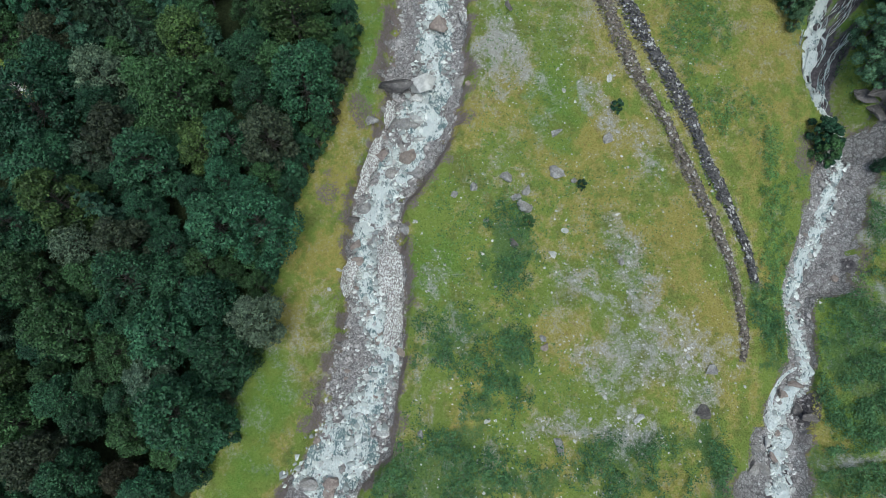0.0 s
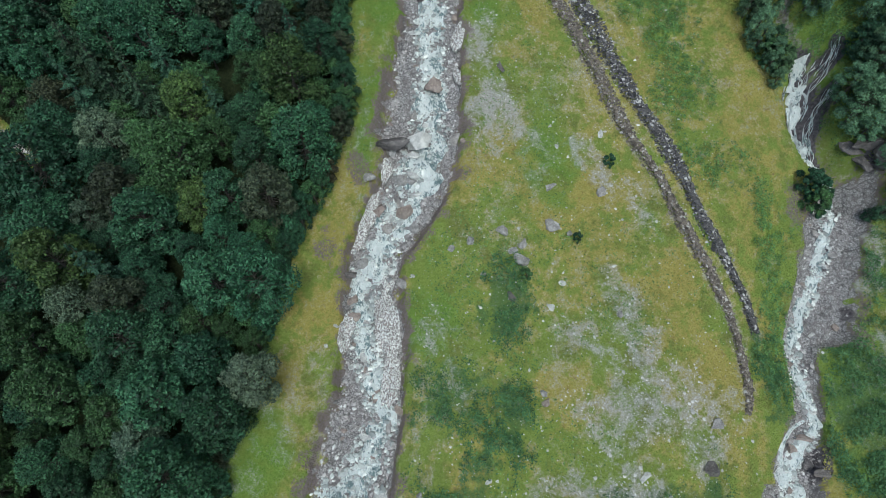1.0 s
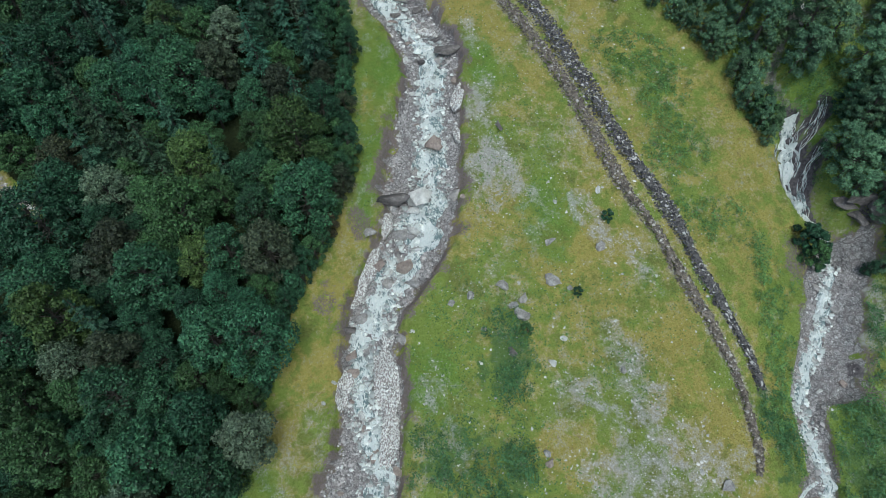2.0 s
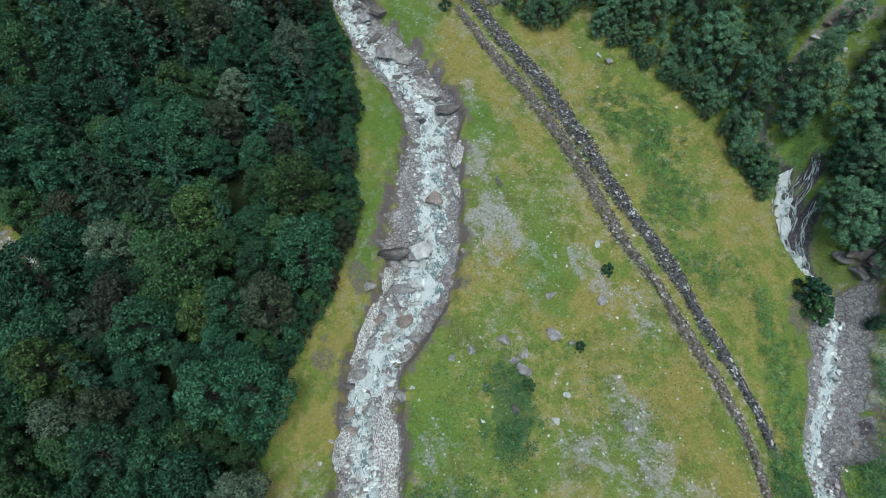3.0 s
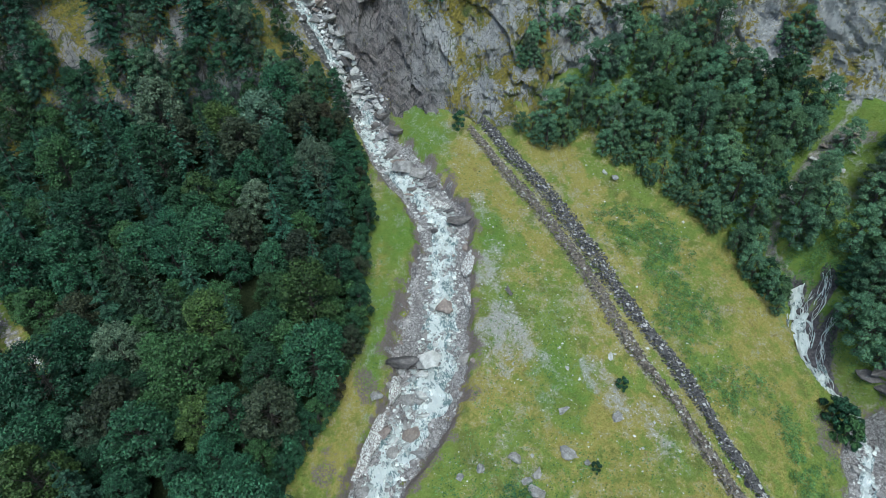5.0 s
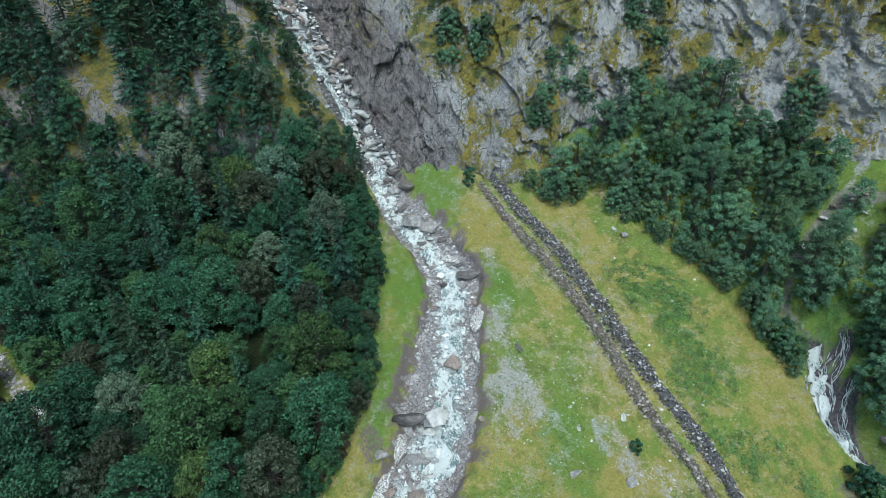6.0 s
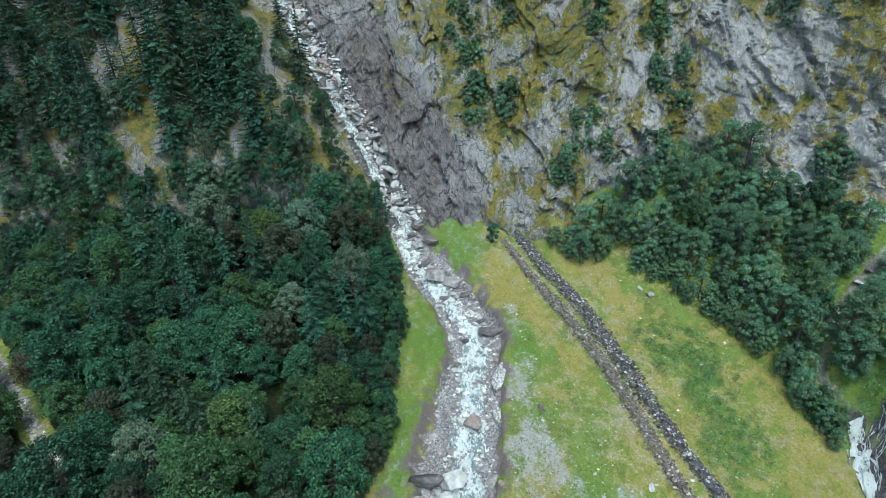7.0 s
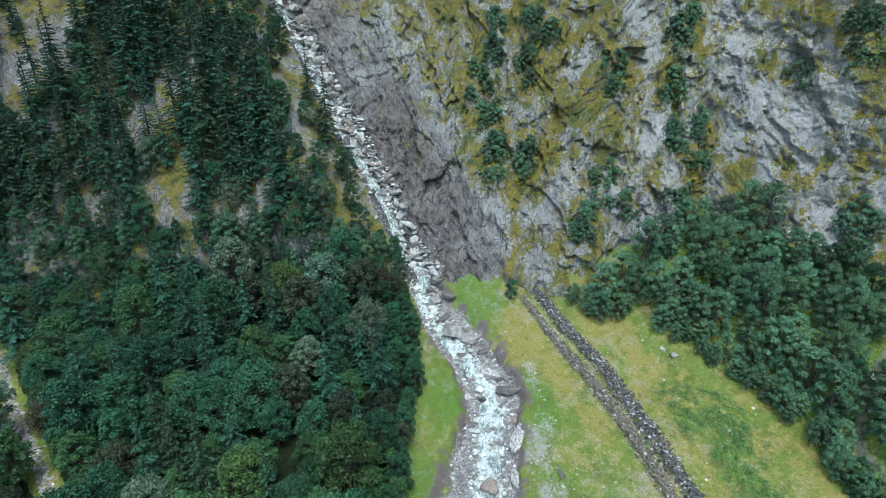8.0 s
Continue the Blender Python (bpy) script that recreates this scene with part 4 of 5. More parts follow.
for x, y, rx, ry, m in ((36.6, 6, 1.3, 1.4, DARK), (26.2, 26.9, 0.6, 0.7, GREY), (38.4, 11.7, 1.1, 1.1, GREY), (10.1, 66.4, 1.4, 0.6, DARK), (32.3, 90.6, 1.4, 0.9, GREY), (30.6, 92, 0.7, 0.6, PALE), (52.4, 10.4, 1.3, 0.8, BROWN), (50.2, 8.8, 0.8, 1.2, BROWN), (52.2, 6.6, 0.9, 1.2, DARK), (53.2, 5.6, 1.2, 1.0, DARK), (47.0, 2.1, 0.8, 0.7, PALE), (44.2, -1.3, 1.4, 1.3, GREY), (46.2, -1.3, 1.0, 0.9, GREY), (65.2, 52.3, 2.0, 1.4, DARK), (67.2, 52.2, 2.8, 1.8, DARK), (66.6, 50.2, 2.2, 1.3, DARK), (69, 50, 2.6, 2.2, DARK), (71.5, 51, 2.4, 2.4, BROWN), (69.5, 53.2, 2.4, 1.8, DARK)):
    lay_stone("field_stone", x, y, 0.95 * rx, 0.95 * ry, m, LABELS[m.name] + " half sunk in grass", "meadow boulders", rnd, 0.22, None, 1.1 * min(rx, ry))
# worn rock slabs laid bare on the slide
for x, y, rx, ry in ((59.6, 80.2, 1.3, 0.9), (61.2, 81.6, 1.2, 0.8), (63.2, 83.4, 1.3, 0.7), (65.2, 85.3, 1.4, 0.8), (67.0, 86.9, 1.5, 0.9), (69.4, 87.5, 1.5, 0.9), (71.6, 87.3, 1.3, 0.8), (70.6, 84.6, 0.8, 1.1), (60.4, 79.3, 0.9, 0.7), (66.0, 82.6, 1.1, 0.7), (68.5, 82.2, 1.2, 0.8)):
    m = rnd.choice((BROWN, PALE, PALE))
    lay_stone("rock_slab", x, y, rx, ry, m, LABELS[m.name].replace("boulder", "slab") + " laid bare on a rocky slide", "slide slabs", rnd, 0.25, rnd.uniform(20, 60), 0.5 * min(rx, ry))
# boulders jammed in the gully
for k in range(298):
    v = rnd.uniform(0, 68)
    x = float(gully(v)) + max(-2.0, min(3.6, rnd.gauss(0.8, 1.9)))
    r = min(2.1, 0.5 + rnd.expovariate(1.9))
    m = rnd.choice((GREY, GREY, PALE, PALE, PALE, BROWN, DARK))
    ob = new("rock", rnd.choice(SHAPES[m.name]))
    ob.matrix_world = pose(x, float(wall(x, v)) - 0.30 * r, float(foot_height(x)) + v, rnd.uniform(0, 360), rnd.uniform(-30, 30), rnd.uniform(0, 360)) @ Matrix.Diagonal((r * 1.1, r * 0.85, r * 0.75, 1))
    tagged(ob, LABELS[m.name] + " jammed in the steep gully", "rock", "gully boulders")


def scatter(name, places, sizes, material, label, category, lift=0.1, seed=1, parent=None):
    """Small angular stones, joined in one mesh: each a bent octahedron."""
    r = np.random.RandomState(seed)
    places, sizes = np.asarray(places), np.asarray(sizes)
    n = len(places)
    base = np.array([(1, 0, 0), (0, 1, 0), (-1, 0, 0), (0, -1, 0), (0.1, 0.1, 0.75), (0, 0, -0.5), (0.75, 0.7, 0.2), (-0.7, 0.75, 0.25)])
    pts = base[None] * (1 + r.uniform(-0.35, 0.35, (n, 8, 1))) + r.uniform(-0.15, 0.15, (n, 8, 3))
    a = r.uniform(0, 6.283, n)
    c, s = np.cos(a)[:, None], np.sin(a)[:, None]
    wide = r.uniform(0.6, 1.1, (n, 1))
    x, y = pts[..., 0], pts[..., 1] * wide
    pts = np.stack([c * x - s * y, s * x + c * y, pts[..., 2] * r.uniform(0.6, 1.1, (n, 1))], -1) * sizes[:, None, None]
    pts[..., 2] += lift * sizes[:, None]
    pts += places[:, None, :]
    tri = np.array([(0, 6, 4), (6, 1, 4), (1, 7, 4), (7, 2, 4), (2, 3, 4), (3, 0, 4), (6, 0, 5), (1, 6, 5), (7, 1, 5), (2, 7, 5), (3, 2, 5), (0, 3, 5)])
    faces = (np.arange(n)[:, None, None] * 8 + tri[None]).reshape(-1, 3)
    me = mesh_of(name, pts.reshape(-1, 3), faces, material)
    return tagged(part(name, me, None, parent), label, category, kind="stuff")


def bed_places(line, count, seed, spread=0.9):
    r = np.random.RandomState(seed)
    rows, way = along(line, 0.5)
    i = r.randint(0, len(rows), count)
    off = r.uniform(-spread, spread, count)
    off = np.where(off > 0, off * rows[i, 2], off * rows[i, 3])
    run = r.uniform(-0.6, 0.6, count)
    x, y = rows[i, 0] - way[i, 1] * off + way[i, 0] * run, rows[i, 1] + way[i, 0] * off + way[i, 1] * run
    return np.stack([x, y, ground(x, y)], 1)


r = np.random.RandomState(9)
wide = [p[:2] + (1.5 * p[4], 1.5 * p[4]) for p in MAIN[1:]]
scatter("rubble", bed_places(wide, 2200, 7) + np.array((0, 0, 0.20)), 0.14 + r.exponential(0.15, 2200).clip(0, 0.55), WETBLOCK, "pale wet blocks breaking the water of the main stream", "rubble", seed=8)
wide = [p[:2] + (1.6 * p[4], 1.6 * p[4]) for p in SIDE[1:]]
scatter("rubble", bed_places(wide, 900, 17) + np.array((0, 0, 0.12)), 0.12 + r.exponential(0.11, 900).clip(0, 0.5), WETBLOCK, "pale wet blocks breaking the water of the side stream", "rubble", seed=18)
scatter("rubble", bed_places(MAIN[1:], 24000, 1), 0.05 + r.exponential(0.065, 24000).clip(0, 0.5), RUBBLE, "loose grey cobbles covering the main stream bed", "rubble", seed=2)
scatter("rubble", bed_places(SIDE[1:], 11000, 3), 0.04 + r.exponential(0.05, 11000).clip(0, 0.4), RUBBLE, "loose grey cobbles covering the side stream bed", "rubble", seed=4)


scatter("rubble", bed_places([(p[0], p[1], 1.1, 1.1) for p in WASH], 2600, 5), 0.08 + r.exponential(0.11, 2600).clip(0, 0.5), RUBBLE, "loose stones along a narrow wash in the wood", "rubble", seed=6)
r = np.random.RandomState(19)
v = r.uniform(0, 70, 5000)
x = gully(v) + 0.4 + r.normal(0, 1.9, 5000).clip(-4.2, 4.2)
scatter("rubble", np.stack([x, wall(x, v) - 0.1, foot_height(x) + v], 1), 0.12 + r.exponential(0.16, 5000).clip(0, 0.6), GULLYSTONE, "grey broken blocks filling the steep gully", "rubble", seed=20)


# ---- two rows of dark piled stones across the fan ----
def stone_row(line, half, seed, label, rock):
    r = np.random.RandomState(seed)
    rows, way = along(line, 0.5)
    base = new("stone_row")
    tagged(base, label, "stone row", "stone rows")
    n = int(8500 * half)
    i = r.randint(0, len(rows), n)
    edge = half * (1 + 0.3 * rough(i * 0.5, i * 0.0, 6, 2, seed)) * np.interp(i, [0, 25, 0.45 * len(rows), 0.75 * len(rows), len(rows)], [0.5, 1, 1, 0.8, 0.4])
    off = r.normal(0, 0.5, n).clip(-1, 1) * edge
    run = r.uniform(-0.5, 0.5, n)
    x, y = rows[i, 0] - way[i, 1] * off + way[i, 0] * run, rows[i, 1] + way[i, 0] * off + way[i, 1] * run
    z = ground(x, y) + 0.55 * (1 - (off / edge.clip(0.1)) ** 2)
    size = 0.07 + r.exponential(0.065, n).clip(0, 0.28)
    scatter("rubble", np.stack([x, y, z], 1), size, rock, "", "", seed=seed + 1, parent=base)
    top = [stone_mesh("stone", 200 + seed + k, DARK if k < 1 else GREY, 0.8, 1) for k in range(4)]
    for k in range(140):
        j = r.randint(20, len(rows) - 20)
        o = r.normal(0, 0.35) * half * np.interp(j, [0, 0.45 * len(rows), len(rows)], [1, 1, 0.4])
        px, py = rows[j, 0] - way[j, 1] * o, rows[j, 1] + way[j, 0] * o
        s = r.uniform(0.15, 0.32)
        ob = new("stone", top[r.randint(0, 4)])
        ob.parent = base
        ob.matrix_world = pose(px, py, float(ground(px, py)) + 0.5, *r.uniform(0, 360, 3)) @ Matrix.Diagonal((s, s * 0.8, s * 0.8, 1))
    return base


stone_row(ROW_A, 1.2, 17, "long row of loose dark stones along a grassy track", ROWSTONE)
stone_row(ROW_B, 1.55, 27, "long row of black piled stones across the fan", BLACKSTONE)


# ---- old snow left in the stream bed ----
def snow_slab(x, y, rx, ry, turn, seed):
    """A thick remnant with a ragged outline, a rounded top and undercut edges."""
    nr, na = 9, 40
    a = np.linspace(0, 2 * np.pi, na, endpoint=False)
    rim = 1 + 0.28 * rough(3 * np.cos(a), 3 * np.sin(a), 1.6, 3, seed)
    c, s = np.cos(radians(-turn)), np.sin(radians(-turn))
    verts, faces = [], []
    for i in range(nr):
        f = (i + 0.02) / (nr - 2) if i < nr - 1 else 0.86
        px, py = rx * f * rim * np.cos(a), ry * f * rim * np.sin(a)
        wx, wy = x + c * px - s * py, y + s * px + c * py
        base = ground(wx, wy).mean() * 0.4 + ground(wx, wy) * 0.6
        up = 1.05 - 0.30 * f ** 3 + 0.10 * rough(wx, wy, 0.9, 2, seed) if i < nr - 1 else 0.0 * a - 0.1
        verts += np.stack([wx, wy, base + up], 1).tolist()
    for i in range(nr - 1):
        for j in range(na):
            k = (j + 1) % na
            faces.append((i * na + j, (i + 1) * na + j, (i + 1) * na + k, i * na + k))
    faces.append(tuple(range(na)))
    me = mesh_of("snow_patch", verts, faces, SNOW)
    tagged(part("snow_patch", me, None), "dirty pitted slab of old snow in the stream bed", "snow patch", "old snow slabs")


for k, row in enumerate([(-7.9, 26, 1.7, 5.2, -8), (-7.2, 18.6, 1.3, 3.9, 4), (-11.2, 41.5, 1.0, 4.6, 22), (-13.7, 24.7, 1.0, 3.1, 8), (-8.2, 49.8, 0.8, 2.1, 10), (-7.9, 32.3, 0.9, 1.3, 0), (-2.0, 85.2, 2.8, 1.0, 25), (3.4, 71.8, 0.9, 2.4, 10), (3.2, 65.5, 0.6, 1.8, -5)]):
    snow_slab(*row, seed=90 + k)


# ---- trees ----
def leaf_cloud(centres, normals, size, seed, tilt=0.6):
    """Leaf sprays: three-sided blades at the centres, roughly facing along the normals."""
    r = np.random.RandomState(seed)
    n = len(centres)
    nrm = normals + tilt * r.normal(0, 1, (n, 3))
    nrm /= np.linalg.norm(nrm, axis=1, keepdims=True)
    side = np.cross(nrm, r.normal(0, 1, (n, 3)))
    side /= np.linalg.norm(side, axis=1, keepdims=True)
    fore = np.cross(nrm, side)
    s = (size * r.uniform(0.6, 1.3, n))[:, None]
    a = centres - fore * s * 0.45 - side * s * 0.40
    b = centres - fore * s * 0.45 + side * s * 0.40
    c = centres + fore * s * 0.62
    return np.stack([a, b, c], 1).reshape(-1, 3), np.arange(3 * n).reshape(-1, 3)


def rod(bm, p, q, r0, r1, sides=6):
    """A tapered limb from p to q."""
    p, q = Vector(p), Vector(q)
    turn = (q - p).to_track_quat("Z", "Y")
    rings = []
    for c, r in ((p, r0), (q, r1)):
        rings.append([bm.verts.new(c + turn @ Vector((r * math.cos(6.2832 * k / sides), r * math.sin(6.2832 * k / sides), 0))) for k in range(sides)])
    for k in range(sides):
        bm.faces.new((rings[0][k], rings[0][(k + 1) % sides], rings[1][(k + 1) % sides], rings[1][k]))
    bm.faces.new(rings[1])


def broad_tree(seed, height, spread, leaves, blade, low=0.26, count=44):
    """Trunk and crown meshes of a broad-leaved tree: limbs that end in rounded clumps of leaf sprays."""
    r = random.Random(seed)
    rs = np.random.RandomState(seed)
    bm = bmesh.new()
    lean = Vector((r.uniform(-0.5, 0.5), r.uniform(-0.5, 0.5), 0))
    fork = Vector((0, 0, height * 0.42)) + lean * 0.4
    rod(bm, (0, 0, -0.8), fork, 0.024 * height, 0.016 * height, 8)
    top = Vector((0, 0, height * 0.86)) + lean
    rod(bm, fork, top, 0.016 * height, 0.004 * height)
    lobes = []
    for k in range(count):
        ang = 2.39996 * k + r.uniform(-0.4, 0.4)
        up = (k + 0.5) / count
        reach = spread * math.sin(math.pi * (0.17 + 0.76 * up)) ** 0.8 * r.uniform(0.50, 0.84)
        c = Vector((math.cos(ang) * reach, math.sin(ang) * reach, height * (low + (0.93 - low) * up))) + lean * up
        lobes.append((c, spread * r.uniform(0.15, 0.27)))
        rod(bm, fork.lerp(top, max(0, up - 0.25)), c, 0.005 * height, 0.0015 * height, 4)
    lobes.append((top, spread * 0.26))
    trunk = bpy.data.meshes.new("trunk")
    bm.to_mesh(trunk)
    bm.free()
    trunk.materials.append(BARK)
    weights = np.array([s ** 2 for _, s in lobes])
    pts, nrms = [], []
    for (c, s), w in zip(lobes, weights / weights.sum()):
        m = int(leaves * w)
        d = rs.normal(0, 1, (m, 3))
        d[:, 2] = np.where(d[:, 2] < -0.35, -d[:, 2] * 0.6, d[:, 2])
        d /= np.linalg.norm(d, axis=1, keepdims=True)
        shell = s * (0.62 + 0.48 * rs.uniform(0, 1, m) ** 0.5) * (1 + 0.22 * rs.normal(0, 1, m).clip(-1.5, 1.5) * 0.6)
        p = np.array(c) + d * shell[:, None] * np.array((1.0, 1.0, 1.1))
        pts.append(p)
        nrms.append(d * 0.85 + np.array((0, 0, 0.35)))
    verts, faces = leaf_cloud(np.concatenate(pts), np.concatenate(nrms), blade, seed + 1, 0.55)
    crown = mesh_of("crown", verts, faces)
    return trunk, crown


def spruce(seed, height, spread, leaves):
    """Trunk and crown meshes of a spruce: whorls of drooping boughs."""
    r = random.Random(seed)
    rs = np.random.RandomState(seed)
    bm = bmesh.new()
    rod(bm, (0, 0, -0.8), (0, 0, height), 0.016 * height, 0.002 * height, 7)
    pts, nrms = [], []
    whorls = int(height * 1.5)
    total = 0.0
    boughs = []
    for k in range(whorls):
        up = 0.08 + 0.92 * (k + 0.3) / whorls
        reach = spread * (1 - up) ** 0.95 * r.uniform(0.75, 1.2) + 0.10
        for j in range(6 if up < 0.7 else 4):
            boughs.append((up * height + r.uniform(-0.2, 0.2), r.uniform(0, 6.2832), reach * r.uniform(0.7, 1.1)))
    total = sum(b[2] + 0.3 for b in boughs)
    for z, a, reach in boughs:
        m = max(3, int(leaves * (reach + 0.3) / total))
        f = rs.uniform(0.15, 1.0, m) ** 0.8
        wide = rs.normal(0, 0.16, m) * reach * (1.15 - f)
        drop = -0.32 * reach * f ** 1.5 + 0.10 * reach * f ** 4 - np.abs(wide) * 0.4
        pts.append(np.stack([math.cos(a) * f * reach - math.sin(a) * wide, math.sin(a) * f * reach + math.cos(a) * wide, z + drop], 1))
        nrms.append(np.tile((0.55 * math.cos(a), 0.55 * math.sin(a), 0.8), (m, 1)))
        if reach > 1.0 and rs.uniform() < 0.5:
            rod(bm, (0, 0, z), (math.cos(a) * reach * 0.8, math.sin(a) * reach * 0.8, z - 0.22 * reach), 0.03, 0.01, 4)
    trunk = bpy.data.meshes.new("trunk")
    bm.to_mesh(trunk)
    bm.free()
    trunk.materials.append(BARK)
    verts, faces = leaf_cloud(np.concatenate(pts), np.concatenate(nrms), 0.25, seed + 1, 0.45)
    return trunk, mesh_of("crown", verts, faces)


def plant(name, meshes, material, m, label, category, group):
    """One tree: an empty at its foot with its trunk and its crown."""
    trunk, crown = meshes
    base = new(name)
    base.matrix_world = m
    tagged(base, label, category, group)
    t = new("trunk", trunk)
    t.parent = base
    c = new("crown", crown)
    c.parent = base
    if not crown.materials:
        crown.materials.append(material)
    c.material_slots[0].link = "OBJECT"
    c.material_slots[0].material = material
    return base


BROADS = [broad_tree(300 + k, 13.0 + 1.2 * (k % 3), 3.7 + 0.4 * (k % 4), 7000, 0.33) for k in range(8)]
SMALLS = [broad_tree(350 + k, 10.0 + k % 3, 3.2 + 0.3 * (k % 3), 5600, 0.27, 0.06, 32) for k in range(6)]
SPRUCES = [spruce(400 + k, 16.0 + 1.7 * k, 3.3 + 0.2 * k, 8000) for k in range(4)]
BUSHES = [broad_tree(500 + k, 5.0, 2.4, 1700, 0.34, 0.05, 12) for k in range(4)]
TONES = {"alder_leaves": "dense blue-green alder tree", "broad_leaves": "dense dark green broad-leaved tree", "yellowing_leaves": "yellow-green broad-leaved tree", "browned_leaves": "brownish fading broad-leaved tree", "silvery_leaves": "pale silvery green broad-leaved tree"}
rnd = random.Random(77)
taken = []


def free(x, y, gap):
    for px, py, pg in taken:
        if abs(px - x) < gap and abs(py - y) < gap and (px - x) ** 2 + (py - y) ** 2 < (0.5 * (gap + pg)) ** 2:
            return False
    taken.append((x, y, gap))
    return True


def set_broad(x, y, z, size, material, group, where, name="broadleaf_tree", shapes=None):
    shapes = shapes or BROADS
    m = pose(x, y, z, rnd.uniform(-4, 4), rnd.uniform(-4, 4), rnd.uniform(0, 360)) @ Matrix.Diagonal((size, size, size * rnd.uniform(0.85, 1.1), 1))
    return plant(name, rnd.choice(shapes), material, m, TONES[material.name] + " " + where, "tree", group)


# trees that stand out, by crown colour
for x, y, size, m in ((-50.5, 32, 1.15, BRIGHT), (-46.2, 42.5, 1.1, RUST), (-57, 46.5, 1.25, LEAF), (-29.5, 41, 1.0, LEAF), (-24.2, 41.5, 1.1, RUST), (-30.5, 29.5, 1.15, LEAF), (-24.5, 17, 0.95, SILVER), (-36.5, 15, 1.2, LEAF),
                      (-31.8, 4.7, 1.15, LEAF), (-23.5, 28.5, 1.05, LEAF), (-19.5, 48.5, 1.1, LEAF), (-28.2, 11.5, 1.0, LEAF), (-44.5, 95, 0.95, BRIGHT), (-35, 79, 0.9, SILVER), (-37, 95.5, 1.2, SILVER), (-57, 97, 1.3, SILVER), (-36.5, 55.5, 1.0, BRIGHT)):
    taken.append((x, y, 7.0 * size))
    set_broad(x, y, float(ground(x, y)), size, m, "trees of the large wood", "in a dense wood")

# the large wood beside the main stream
# first its edge, a close row of low-branched trees
edge_rows, edge_way = along(EDGE_WOOD[1:], 1.0)
for k in range(0, len(edge_rows) - 1, 2):
    back = rnd.uniform(1.3, 2.4)
    x, y = edge_rows[k, 0] - edge_way[k, 1] * back, edge_rows[k, 1] + edge_way[k, 0] * back
    size = rnd.uniform(0.42, 0.66)
    taken.append((x, y, 3.4 * size))
    set_broad(x, y, float(ground(x, y)), size, LEAF if rnd.random() < 0.9 else RUST, "trees of the large wood", "at the edge of a dense wood", "broadleaf_tree", SMALLS)
tries = 0
placed = 0
while tries < 9000 and placed < 420:
    tries += 1
    x, y = rnd.uniform(-112, -13), rnd.uniform(-12, 104)
    if x < -64 - max(0, y) * 0.55 or y > float(foot(x)) - 1:
        continue
    d, _, s = to_line(x, y, EDGE_WOOD)
    if s < 0 or d < 3.0:
        continue
    g, _, _ = to_line(x, y, WASH)
    if g < 3.2:
        continue
    size = rnd.uniform(0.60, 1.15) if d > 6 else rnd.uniform(0.5, 0.8)
    if free(x, y, 5.3 * size):
        placed += 1
        u = rnd.random()
        material = LEAF if u < 0.86 else BRIGHT if u < 0.90 else RUST if u < 0.97 else SILVER
        if material is LEAF and d > 6 and rnd.random() < 0.06 + 0.26 * (y > 55):
            s = rnd.uniform(0.75, 1.1)
            plant("spruce_tree", SPRUCES[rnd.randrange(4)], NEEDLE, pose(x, y, float(ground(x, y)), 0, 0, rnd.uniform(0, 360)) @ Matrix.Diagonal((1.15 * s, 1.15 * s, s, 1)), "tall dark green spruce in a dense wood", "tree", "trees of the large wood")
            continue
        set_broad(x, y, float(ground(x, y)), size, material, "trees of the large wood", "in a dense wood")


def on_wall(x, v):
    return float(wall(x, v)), float(foot_height(x)) + v


# spruces and broad-leaved trees on the steep forested side
taken = []
tries = placed = 0
while tries < 4000 and placed < 360:
    tries += 1
    v = rnd.uniform(0, 72)
    x = rnd.uniform(-150, float(gully(v)) - 4.5)
    if float(rough(x, v, 17, 2, 99)) > 0.62 and v > 12:
        continue
    if not free(x, v * 1.2, 3.7):
        continue
    placed += 1
    y, z = on_wall(x, v)
    edge = float(gully(v)) - x < 14
    if rnd.random() < (0.15 if v < 14 else 0.78) * (0.12 if edge else 1.0):
        s = rnd.uniform(0.7, 1.35)
        plant("spruce_tree", SPRUCES[rnd.randrange(4)], NEEDLE, pose(x, y + 0.6, z, 0, 0, rnd.uniform(0, 360)) @ Matrix.Diagonal((s, s, s, 1)), "tall dark green spruce on a steep rocky slope", "tree", "spruces on the slope")
    else:
        set_broad(x, y + 0.6, z, rnd.uniform(0.55, 1.0), rnd.choice((LEAF, LEAF, LEAF, ALDER, SILVER)), "trees on the slope", "on a steep slope", "birch_tree", SMALLS)

# a belt of young trees where the wood meets the steep slope
for k in range(95):
    v = rnd.uniform(-1, 11)
    x = rnd.uniform(-112, float(gully(max(v, 0))) - 5.5)
    if free(x, v * 1.2, 2.6):
        y, z = on_wall(x, v)
        set_broad(x, y + 0.3, z, rnd.uniform(0.6, 1.05), LEAF if rnd.random() < 0.8 else ALDER, "trees on the slope", "on a steep slope", "birch_tree", SMALLS)

